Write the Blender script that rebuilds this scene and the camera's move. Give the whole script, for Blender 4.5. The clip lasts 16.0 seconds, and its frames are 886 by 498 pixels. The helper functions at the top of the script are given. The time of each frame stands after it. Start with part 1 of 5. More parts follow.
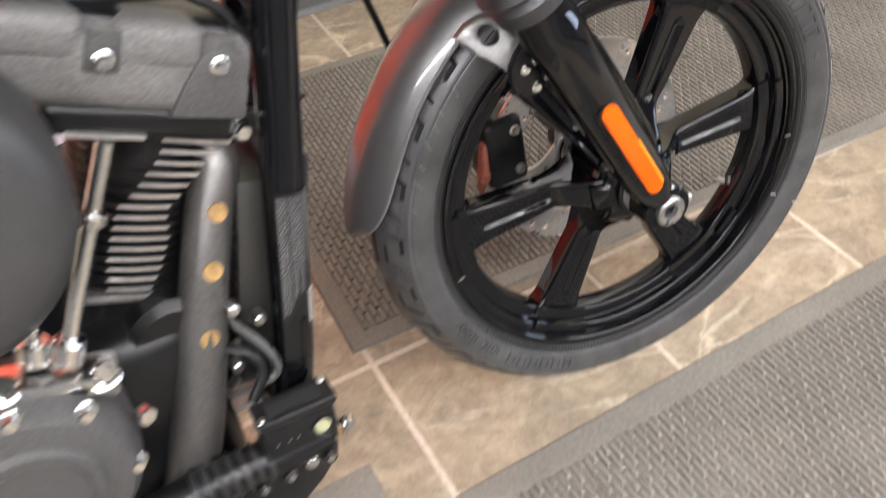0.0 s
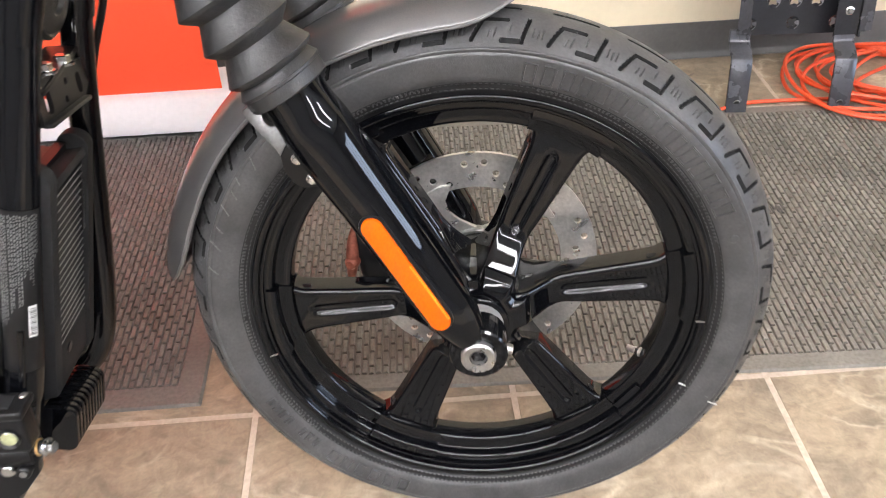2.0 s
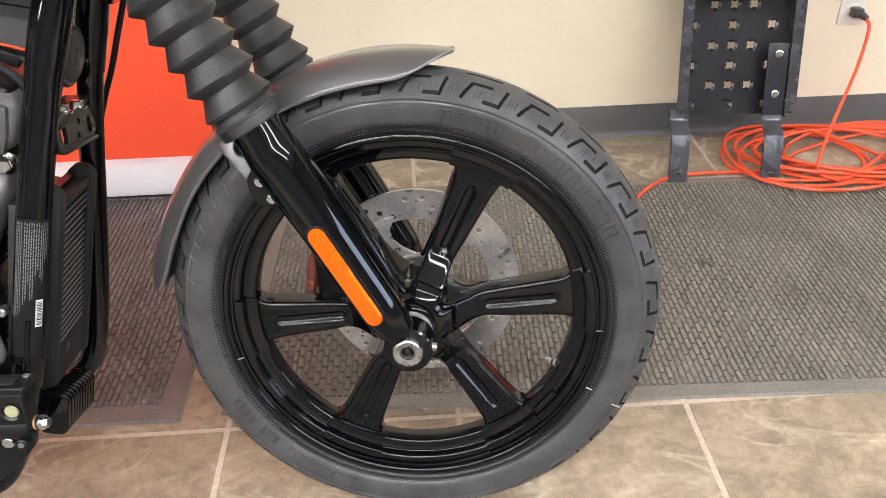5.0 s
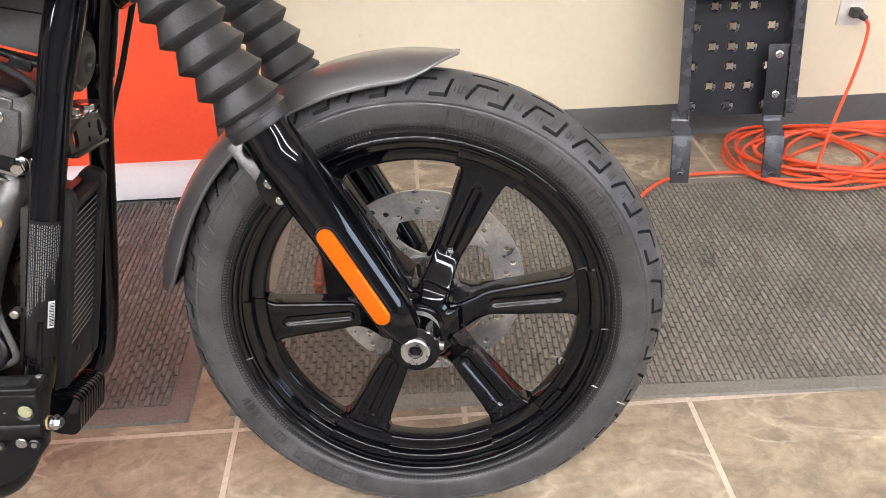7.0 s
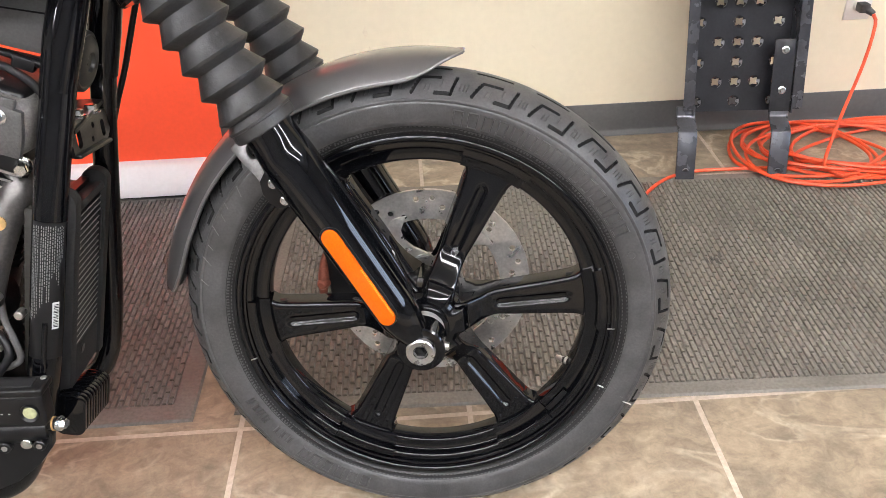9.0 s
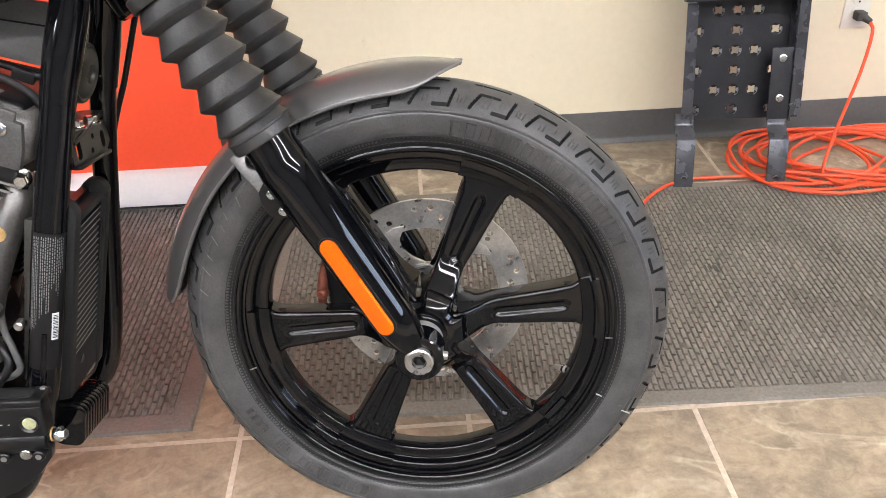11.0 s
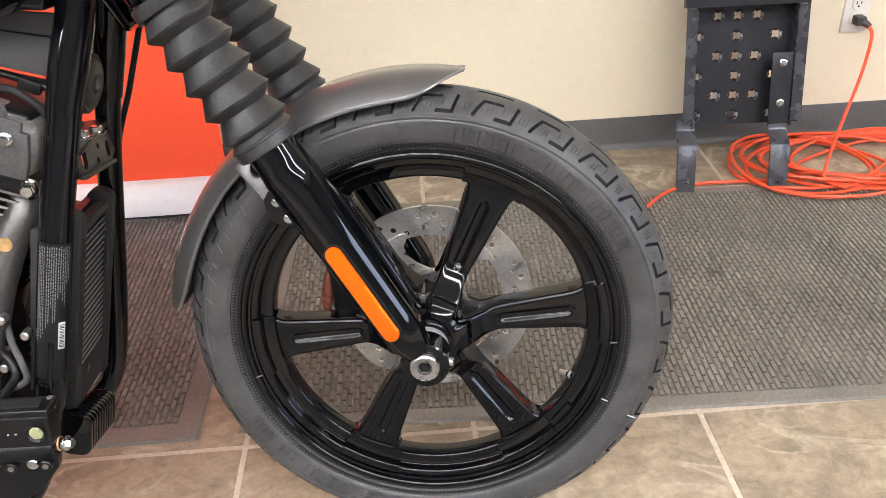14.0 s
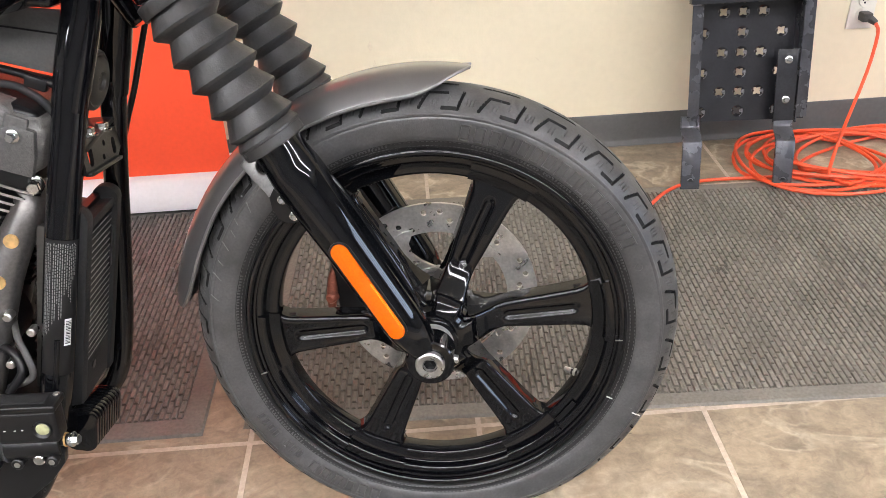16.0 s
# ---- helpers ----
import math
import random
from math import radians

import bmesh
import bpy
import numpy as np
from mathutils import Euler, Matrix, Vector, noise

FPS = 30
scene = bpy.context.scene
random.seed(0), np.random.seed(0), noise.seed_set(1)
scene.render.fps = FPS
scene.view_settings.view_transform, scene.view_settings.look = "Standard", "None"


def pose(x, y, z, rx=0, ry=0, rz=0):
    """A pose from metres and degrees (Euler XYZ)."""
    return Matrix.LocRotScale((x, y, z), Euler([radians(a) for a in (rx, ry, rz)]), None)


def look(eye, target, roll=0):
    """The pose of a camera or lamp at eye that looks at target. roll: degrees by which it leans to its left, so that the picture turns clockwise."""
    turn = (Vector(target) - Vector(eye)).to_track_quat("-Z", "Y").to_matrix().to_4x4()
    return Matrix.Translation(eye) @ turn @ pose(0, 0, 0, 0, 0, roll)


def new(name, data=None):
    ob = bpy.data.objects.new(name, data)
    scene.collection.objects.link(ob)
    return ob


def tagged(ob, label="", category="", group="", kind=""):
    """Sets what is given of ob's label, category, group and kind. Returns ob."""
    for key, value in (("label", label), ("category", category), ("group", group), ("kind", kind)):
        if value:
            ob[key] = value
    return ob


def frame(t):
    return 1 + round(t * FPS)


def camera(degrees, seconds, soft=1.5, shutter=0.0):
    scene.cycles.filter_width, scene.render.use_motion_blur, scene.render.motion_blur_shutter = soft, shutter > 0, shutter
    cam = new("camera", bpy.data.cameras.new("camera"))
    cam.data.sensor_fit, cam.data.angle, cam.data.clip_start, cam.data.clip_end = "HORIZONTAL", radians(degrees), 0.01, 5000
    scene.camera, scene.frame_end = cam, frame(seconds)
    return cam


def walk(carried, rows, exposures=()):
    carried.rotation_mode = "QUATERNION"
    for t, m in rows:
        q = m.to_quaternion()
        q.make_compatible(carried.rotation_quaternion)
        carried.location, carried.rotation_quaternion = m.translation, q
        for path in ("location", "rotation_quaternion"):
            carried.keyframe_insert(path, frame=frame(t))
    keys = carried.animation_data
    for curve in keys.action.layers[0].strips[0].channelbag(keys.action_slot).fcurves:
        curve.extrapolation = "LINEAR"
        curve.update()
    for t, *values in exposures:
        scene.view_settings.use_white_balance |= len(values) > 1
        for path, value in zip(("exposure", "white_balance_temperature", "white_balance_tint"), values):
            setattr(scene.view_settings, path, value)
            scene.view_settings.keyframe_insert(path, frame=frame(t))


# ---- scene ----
cam = camera(57.8, 16.0, 0.8, 0.5)
PATH = [
    (0, (-0.246, -0.714, 0.997), (0.412, 0.531, -0.423), -2.7),
    (0.5, (-0.084, -0.621, 0.984), (0.565, 0.676, -0.393), -1.0),
    (1, (0.071, -0.607, 0.974), (0.548, 0.759, -0.406), -0.5),
    (1.5, (0.228, -0.672, 0.971), (0.444, 0.783, -0.384), -0.3),
    (2, (0.259, -0.794, 0.972), (0.33, 0.734, -0.316), -2.3),
    (2.5, (0.263, -0.948, 0.997), (0.334, 0.663, -0.187), -2.6),
    (3, (0.299, -0.99, 0.995), (0.378, 0.657, -0.136), -1.6),
    (3.5, (0.326, -0.98, 0.993), (0.392, 0.68, -0.122), -1.1),
    (4, (0.328, -0.982, 0.995), (0.399, 0.679, -0.118), -1.3),
    (4.5, (0.33, -0.986, 0.999), (0.406, 0.677, -0.11), -1.5),
    (5, (0.329, -0.996, 1.005), (0.408, 0.67, -0.098), -1.5),
    (7.5, (0.32, -1.009, 1.011), (0.397, 0.662, -0.086), -2.0),
    (8, (0.32, -1.01, 1.014), (0.395, 0.657, -0.089), -2.1),
    (8.5, (0.32, -1.006, 1.012), (0.391, 0.659, -0.093), -2.2),
    (9, (0.32, -1.0, 1.011), (0.387, 0.664, -0.096), -2.2),
    (11.5, (0.323, -1.002, 1.017), (0.392, 0.676, -0.07), -2.4),
    (12, (0.324, -1.006, 1.017), (0.394, 0.676, -0.063), -2.5),
    (12.5, (0.327, -1.007, 1.021), (0.396, 0.677, -0.054), -2.6),
    (13, (0.321, -1.008, 1.017), (0.391, 0.679, -0.055), -2.7),
    (13.5, (0.321, -1.007, 1.017), (0.389, 0.68, -0.055), -2.9),
    (14, (0.318, -1.005, 1.015), (0.384, 0.681, -0.06), -2.9),
    (14.5, (0.316, -1.001, 1.016), (0.379, 0.682, -0.062), -3.0),
    (15, (0.316, -1.0, 1.015), (0.377, 0.681, -0.066), -3.0),
    (15.5, (0.315, -1.001, 1.015), (0.374, 0.68, -0.067), -3.0),
    (16, (0.315, -1.003, 1.018), (0.373, 0.676, -0.067), -2.9),
]
walk(cam, [(t, look(eye, target, roll)) for t, eye, target, roll in PATH],
     [(0.0, 0.15), (0.5, 0.19), (1.0, 0.24), (1.5, 0.28), (2.0, 0.22), (2.5, 0.12), (3.5, 0.03), (5.0, 0.0), (16.0, 0.0)])

# overhead fluorescent lights: x, y
LIGHTS = [(1.28 * k, y) for k in (-3, -2, -1, 0, 1, 2, 3) for y in (-4.0, -1.9)]
LAMP_GLOW = 36.6

# ---------------------------------------------------------------- light
world = bpy.data.worlds.new("world")
scene.world = world
world.use_nodes = True
world.node_tree.nodes["Background"].inputs[0].default_value = (0.9, 0.92, 1.0, 1)
world.node_tree.nodes["Background"].inputs[1].default_value = 0.02


# ---------------------------------------------------------------- materials
def material(name, base, rough=0.5, metal=0.0, grain=0.0, grain_size=0.01, patch=0.0, patch_size=0.2,
             bump=0.0, bump_size=0.004, rough_vary=0.0, spec=0.5, coat=0.0, random_tint=0.0, emit=0.0):
    """Principled surface with colour variation at two scales, uneven gloss and fine relief."""
    m = bpy.data.materials.new(name)
    m.use_nodes = True
    nt = m.node_tree
    b = nt.nodes["Principled BSDF"]
    b.inputs["Roughness"].default_value = rough
    b.inputs["Metallic"].default_value = metal
    b.inputs["Specular IOR Level"].default_value = spec
    b.inputs["Coat Weight"].default_value = coat
    b.inputs["Coat Roughness"].default_value = 0.04
    co = nt.nodes.new("ShaderNodeNewGeometry").outputs["Position"]

    def noise_at(size, detail=4.0):
        n = nt.nodes.new("ShaderNodeTexNoise")
        n.inputs["Scale"].default_value = 1.0 / size
        n.inputs["Detail"].default_value = detail
        nt.links.new(co, n.inputs["Vector"])
        return n.outputs["Fac"]

    def scaled(fac, lo, hi):
        r = nt.nodes.new("ShaderNodeMapRange")
        r.inputs["From Min"].default_value, r.inputs["From Max"].default_value = 0.3, 0.7
        r.inputs["To Min"].default_value, r.inputs["To Max"].default_value = lo, hi
        nt.links.new(fac, r.inputs["Value"])
        return r.outputs["Result"]

    def times(a, c):
        x = nt.nodes.new("ShaderNodeMath")
        x.operation = "MULTIPLY"
        nt.links.new(a, x.inputs[0])
        nt.links.new(c, x.inputs[1])
        return x.outputs[0]

    value = None
    if grain:
        value = scaled(noise_at(grain_size), 1 - grain, 1 + grain)
    if patch:
        p = scaled(noise_at(patch_size), 1 - patch, 1 + patch)
        value = times(value, p) if value else p
    if random_tint:
        info = nt.nodes.new("ShaderNodeObjectInfo")
        r = nt.nodes.new("ShaderNodeMapRange")
        r.inputs["To Min"].default_value, r.inputs["To Max"].default_value = 1 - random_tint, 1 + random_tint
        nt.links.new(info.outputs["Random"], r.inputs["Value"])
        value = times(value, r.outputs["Result"]) if value else r.outputs["Result"]
    if value:
        mix = nt.nodes.new("ShaderNodeVectorMath")
        mix.operation = "SCALE"
        mix.inputs[0].default_value = base
        nt.links.new(value, mix.inputs["Scale"])
        nt.links.new(mix.outputs["Vector"], b.inputs["Base Color"])
    else:
        b.inputs["Base Color"].default_value = (*base, 1)
    if rough_vary:
        nt.links.new(scaled(noise_at(patch_size * 0.6), max(0.02, rough - rough_vary), rough + rough_vary), b.inputs["Roughness"])
    if bump:
        n = nt.nodes.new("ShaderNodeBump")
        n.inputs["Strength"].default_value = 1.0
        n.inputs["Distance"].default_value = bump
        nt.links.new(noise_at(bump_size), n.inputs["Height"])
        nt.links.new(n.outputs["Normal"], b.inputs["Normal"])
    if emit:
        b.inputs["Emission Color"].default_value = (*base, 1)
        b.inputs["Emission Strength"].default_value = emit
    return m


def tile_material():
    """Tan stone-look porcelain: clouded ground, pale veins, each tile cut from another part of the stone."""
    m = bpy.data.materials.new("stone_tile")
    m.use_nodes = True
    nt = m.node_tree
    L, N = nt.links.new, nt.nodes.new
    b = nt.nodes["Principled BSDF"]
    pos = N("ShaderNodeNewGeometry").outputs["Position"]
    info = N("ShaderNodeObjectInfo")
    shift = N("ShaderNodeVectorMath")
    shift.operation = "SCALE"
    shift.inputs[0].default_value = (31.0, 17.0, 9.0)
    L(info.outputs["Random"], shift.inputs["Scale"])
    at = N("ShaderNodeVectorMath")
    L(pos, at.inputs[0])
    L(shift.outputs[0], at.inputs[1])
    rot = N("ShaderNodeMapping")
    rot.inputs["Rotation"].default_value = (0, 0, radians(38))
    rot.inputs["Scale"].default_value = (1.0, 1.6, 1.0)
    L(at.outputs[0], rot.inputs["Vector"])

    def noise_at(scale, detail, vec, distort=0.0, rough=0.5):
        n = N("ShaderNodeTexNoise")
        n.inputs["Roughness"].default_value = rough
        n.inputs["Scale"].default_value, n.inputs["Detail"].default_value = scale, detail
        n.inputs["Distortion"].default_value = distort
        L(vec, n.inputs["Vector"])
        return n.outputs["Fac"]

    cloud = N("ShaderNodeValToRGB")
    r = cloud.color_ramp
    r.elements[0].position, r.elements[0].color = 0.30, (0.178, 0.146, 0.108, 1)
    r.elements[1].position, r.elements[1].color = 0.72, (0.400, 0.318, 0.222, 1)
    e = r.elements.new(0.5)
    e.color = (0.272, 0.216, 0.154, 1)
    L(noise_at(8.5, 12.0, rot.outputs[0], 0.9, 0.66), cloud.inputs["Fac"])
    # thin pale veins where a warped noise crosses its middle
    vein = noise_at(3.2, 5.0, rot.outputs[0], 0.8, 0.5)
    sub = N("ShaderNodeMath"); sub.operation = "SUBTRACT"; sub.inputs[1].default_value = 0.5
    L(vein, sub.inputs[0])
    ab = N("ShaderNodeMath"); ab.operation = "ABSOLUTE"
    L(sub.outputs[0], ab.inputs[0])
    line = N("ShaderNodeMapRange")
    line.inputs["From Min"].default_value, line.inputs["From Max"].default_value = 0.0, 0.024
    line.inputs["To Min"].default_value, line.inputs["To Max"].default_value = 0.55, 0.0
    L(ab.outputs[0], line.inputs["Value"])
    fade = N("ShaderNodeMapRange")
    fade.inputs["From Min"].default_value, fade.inputs["From Max"].default_value = 0.42, 0.56
    L(noise_at(5.0, 3.0, at.outputs[0]), fade.inputs["Value"])
    seen = N("ShaderNodeMath"); seen.operation = "MULTIPLY"
    L(line.outputs[0], seen.inputs[0]); L(fade.outputs[0], seen.inputs[1])
    mix = N("ShaderNodeMix"); mix.data_type = "RGBA"
    L(seen.outputs[0], mix.inputs["Factor"])
    L(cloud.outputs["Color"], mix.inputs["A"])
    mix.inputs["B"].default_value = (0.60, 0.51, 0.385, 1)
    # each tile a little lighter or darker, and fine speckle
    tone = N("ShaderNodeMapRange")
    tone.inputs["To Min"].default_value, tone.inputs["To Max"].default_value = 0.88, 1.1
    L(info.outputs["Random"], tone.inputs["Value"])
    speck = N("ShaderNodeMapRange")
    speck.inputs["From Min"].default_value, speck.inputs["From Max"].default_value = 0.3, 0.7
    speck.inputs["To Min"].default_value, speck.inputs["To Max"].default_value = 0.95, 1.05
    L(noise_at(220, 3.0, pos), speck.inputs["Value"])
    mott = N("ShaderNodeMapRange")
    mott.inputs["From Min"].default_value, mott.inputs["From Max"].default_value = 0.32, 0.68
    mott.inputs["To Min"].default_value, mott.inputs["To Max"].default_value = 0.80, 1.20
    L(noise_at(46, 8.0, at.outputs[0], 0.8, 0.62), mott.inputs["Value"])
    both = N("ShaderNodeMath"); both.operation = "MULTIPLY"
    L(mott.outputs[0], both.inputs[0]); L(speck.outputs[0], both.inputs[1])
    mul = N("ShaderNodeMath"); mul.operation = "MULTIPLY"
    L(tone.outputs[0], mul.inputs[0]); L(both.outputs[0], mul.inputs[1])
    out = N("ShaderNodeVectorMath"); out.operation = "SCALE"
    L(mix.outputs["Result"], out.inputs[0]); L(mul.outputs[0], out.inputs["Scale"])
    L(out.outputs[0], b.inputs["Base Color"])
    b.inputs["Roughness"].default_value = 0.42
    bmp = N("ShaderNodeBump"); bmp.inputs["Distance"].default_value = 0.0008
    L(noise_at(22, 6.0, at.outputs[0]), bmp.inputs["Height"])
    L(bmp.outputs[0], b.inputs["Normal"])
    return m


GLOSS = material("gloss_black_paint", (0.0025, 0.0027, 0.0035), 0.038, patch=0.15, patch_size=0.08, rough_vary=0.015, spec=0.46)
SATIN = material("satin_black_metal", (0.007, 0.007, 0.0075), 0.30, grain=0.15, bump=0.0002, bump_size=0.0015, spec=0.35)
MATTE = material("matte_black_plastic", (0.014, 0.014, 0.0145), 0.64, grain=0.2, grain_size=0.004, bump=0.0003, bump_size=0.0012, spec=0.35)
AIRC = material("satin_charcoal_cover", (0.037, 0.0365, 0.036), 0.46, grain=0.12, grain_size=0.004, patch=0.12, patch_size=0.05, rough_vary=0.06, spec=0.5)
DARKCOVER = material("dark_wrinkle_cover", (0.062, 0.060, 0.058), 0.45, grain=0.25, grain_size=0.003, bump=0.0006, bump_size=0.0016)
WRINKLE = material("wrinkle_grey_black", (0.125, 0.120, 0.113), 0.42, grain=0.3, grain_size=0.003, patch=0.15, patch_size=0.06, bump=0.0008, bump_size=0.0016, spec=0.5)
RUBBER = material("tyre_rubber", (0.049, 0.0485, 0.049), 0.45, grain=0.20, grain_size=0.003, patch=0.36, patch_size=0.045, rough_vary=0.16, bump=0.00025, bump_size=0.002, spec=0.75)
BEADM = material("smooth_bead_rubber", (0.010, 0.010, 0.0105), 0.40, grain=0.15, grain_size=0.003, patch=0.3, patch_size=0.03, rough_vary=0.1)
GROOVEM = material("shade_dark_groove_rubber", (0.010, 0.010, 0.010), 0.75, grain=0.3, grain_size=0.004, spec=0.2)
MARKM = material("worn_pale_rubber", (0.13, 0.13, 0.128), 0.5, grain=0.3, grain_size=0.004)
GAITER = material("gaiter_rubber", (0.0185, 0.0185, 0.0188), 0.48, grain=0.28, grain_size=0.004, patch=0.5, patch_size=0.022, rough_vary=0.06, bump=0.0004, bump_size=0.004, spec=0.75)
FENDER = material("grey_metallic_paint", (0.125, 0.122, 0.122), 0.34, metal=0.6, grain=0.08, grain_size=0.0012, coat=1.0)
LIPM = material("fender_edge_highlight", (0.22, 0.216, 0.216), 0.28, metal=0.6, grain=0.06, grain_size=0.002, coat=0.7)
STEEL = material("brushed_steel", (0.55, 0.54, 0.52), 0.32, metal=1.0, grain=0.1, grain_size=0.002, rough_vary=0.08, patch_size=0.02)
CHROME = material("zinc_bolt", (0.72, 0.72, 0.70), 0.18, metal=1.0, grain=0.1, grain_size=0.003)
DISCM = material("disc_steel", (0.60, 0.585, 0.56), 0.34, metal=0.8, grain=0.12, grain_size=0.004, rough_vary=0.1, patch=0.15, patch_size=0.03)
SPACER = material("pale_satin_spacer", (0.34, 0.335, 0.33), 0.38, metal=0.25, grain=0.1, grain_size=0.004)
CASTM = material("dull_cast_alloy", (0.185, 0.182, 0.177), 0.40, metal=0.8, grain=0.15, grain_size=0.004, patch=0.15, patch_size=0.015, bump=0.0003)
COPPER = material("copper_brown_clip", (0.27, 0.085, 0.055), 0.42, metal=0.45, grain=0.2, grain_size=0.004, patch=0.25, patch_size=0.012)
ALU = material("cast_aluminium", (0.30, 0.295, 0.285), 0.42, metal=0.85, grain=0.15, grain_size=0.004, bump=0.0003)
PIPE = material("black_heat_shield", (0.145, 0.139, 0.133), 0.40, metal=0.75, grain=0.15, grain_size=0.004, patch=0.1)
BRASS = material("bronzed_pipe", (0.62, 0.40, 0.17), 0.4, metal=0.7, patch=0.3, patch_size=0.012)
FINEDGE = material("machined_fin_edge", (0.60, 0.59, 0.57), 0.36, metal=0.9, grain=0.1)
PIPE2 = material("dull_dark_horn", (0.036, 0.035, 0.031), 0.45, grain=0.15, grain_size=0.004)
AMBER = material("amber_reflector", (0.78, 0.104, 0.0), 0.25, grain=0.10, grain_size=0.0025, spec=0.4)
AMBERL = material("amber_prism", (0.95, 0.30, 0.02), 0.15, grain=0.1, grain_size=0.002)
LABELW = material("label_white", (0.62, 0.62, 0.6), 0.5, grain=0.1)
PRINTM = material("label_print_grey", (0.20, 0.20, 0.195), 0.5, grain=0.15, grain_size=0.002)
LABELK = material("label_black", (0.006, 0.006, 0.0065), 0.3, grain=0.1, spec=0.35)
GLASSY = material("sight_glass", (0.35, 0.36, 0.2), 0.08, grain=0.2, grain_size=0.006, coat=1.0)
WALLP = material("cream_wall_paint", (0.725, 0.640, 0.469), 0.6, grain=0.02, grain_size=0.02, patch=0.04, patch_size=0.5, bump=0.0004, bump_size=0.006)
WALLD = material("taupe_wall_paint", (0.21, 0.202, 0.192), 0.6, grain=0.03, grain_size=0.02, patch=0.06, patch_size=0.6)
PANELM = material("mid_grey_panel", (0.19, 0.187, 0.181), 0.5, grain=0.08, grain_size=0.003, patch=0.06, patch_size=0.05)
SCUFF = material("wall_scuff", (0.685, 0.590, 0.435), 0.6, grain=0.08, grain_size=0.006)
BASEB = material("grey_vinyl_base", (0.085, 0.082, 0.078), 0.45, grain=0.08, patch=0.1, patch_size=0.15)
STAINM = material("dark_mat_stain", (0.075, 0.070, 0.061), 0.7, grain=0.2)
MATPALE = material("pale_rubber_bar_end", (0.22, 0.205, 0.18), 0.5, grain=0.2, grain_size=0.006)
GROUT = material("pale_grout", (0.50, 0.415, 0.335), 0.85, grain=0.12, grain_size=0.008, patch=0.15, patch_size=0.15)
TILE = tile_material()
MATD = material("dark_rubber_mat", (0.126, 0.120, 0.109), 0.50, grain=0.18, grain_size=0.006, patch=0.2, patch_size=0.10, rough_vary=0.08, spec=0.7)
MAT = material("rubber_mat", (0.172, 0.158, 0.134), 0.58, grain=0.18, grain_size=0.006, patch=0.16, patch_size=0.16)
REDP = material("red_banner_print", (0.95, 0.088, 0.030), 0.5, grain=0.03, patch=0.03, patch_size=0.3)
WHITEP = material("white_banner_base", (0.74, 0.70, 0.70), 0.38, grain=0.03, patch=0.05)
ORANGE = material("orange_cord_jacket", (0.74, 0.082, 0.025), 0.40, grain=0.08, grain_size=0.01)
PLUGM = material("worn_dark_grey_vinyl", (0.045, 0.042, 0.039), 0.5, grain=0.2, grain_size=0.004)
RAMPW = material("worn_edge_and_glint", (0.30, 0.30, 0.31), 0.35, metal=0.5, grain=0.4, grain_size=0.004)
RAILM = material("worn_dark_steel", (0.085, 0.087, 0.098), 0.27, metal=0.55, grain=0.12, grain_size=0.006, patch=0.2, patch_size=0.09, rough_vary=0.1)
RAMPM = material("black_powder_coat", (0.020, 0.0205, 0.024), 0.24, grain=0.12, grain_size=0.006, patch=0.15, patch_size=0.05, bump=0.0003, bump_size=0.003)
PLATEW = material("white_outlet_plastic", (0.68, 0.645, 0.58), 0.35, grain=0.03)
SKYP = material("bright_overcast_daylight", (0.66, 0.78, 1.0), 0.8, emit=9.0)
DARKFLOOR = material("unseen_dark_floor", (0.10, 0.098, 0.096), 0.9, grain=0.3, grain_size=0.004, patch=0.15, patch_size=0.3, bump=0.001, bump_size=0.004)
CEIL = material("ceiling_white", (0.78, 0.77, 0.74), 0.8, grain=0.05)
LAMP = material("troffer_diffuser", (1.015, 1.0, 1.04), 0.5, emit=LAMP_GLOW)


# ---------------------------------------------------------------- mesh helpers
def link_mesh(name, bm, mat, parent=None, label="", smooth=40):
    bmesh.ops.recalc_face_normals(bm, faces=bm.faces)
    me = bpy.data.meshes.new(name)
    bm.to_mesh(me)
    bm.free()
    for m in (mat if isinstance(mat, (list, tuple)) else [mat]):
        me.materials.append(m)
    if smooth:
        me.shade_smooth()
        me.set_sharp_from_angle(angle=radians(smooth))
    ob = new(name, me)
    if parent:
        ob.parent = parent
    if label:
        ob["label"] = label
    return ob


def part(name, bm, mat, parent, label="", m=None, smooth=40):
    """One mesh under a thing or a part; m carries it from its working frame into the thing's frame."""
    if m is not None:
        bm.transform(m)
    return link_mesh(name, bm, mat, parent, label, smooth)


def thing(name, place, label, category, group="", kind=""):
    return tagged(_placed(new(name), place), label, category, group, kind)


def _placed(ob, m):
    ob.matrix_world = m if isinstance(m, Matrix) else Matrix.Translation(m)
    return ob


def box(sx, sy, sz, at=(0, 0, 0), bevel=0.0, segs=2, rot=None, bm=None):
    b = bmesh.new()
    bmesh.ops.create_cube(b, size=1.0)
    bmesh.ops.scale(b, vec=(sx, sy, sz), verts=b.verts)
    if bevel:
        bmesh.ops.bevel(b, geom=b.edges[:], offset=bevel, segments=segs, profile=0.6, affect="EDGES")
    if rot is not None:
        b.transform(rot)
    bmesh.ops.translate(b, vec=at, verts=b.verts)
    return merged(bm, b)


def merged(bm, b):
    """b added to bm (or b alone)."""
    if bm is None:
        return b
    me = bpy.data.meshes.new("t")
    b.to_mesh(me)
    b.free()
    bm.from_mesh(me)
    bpy.data.meshes.remove(me)
    return bm


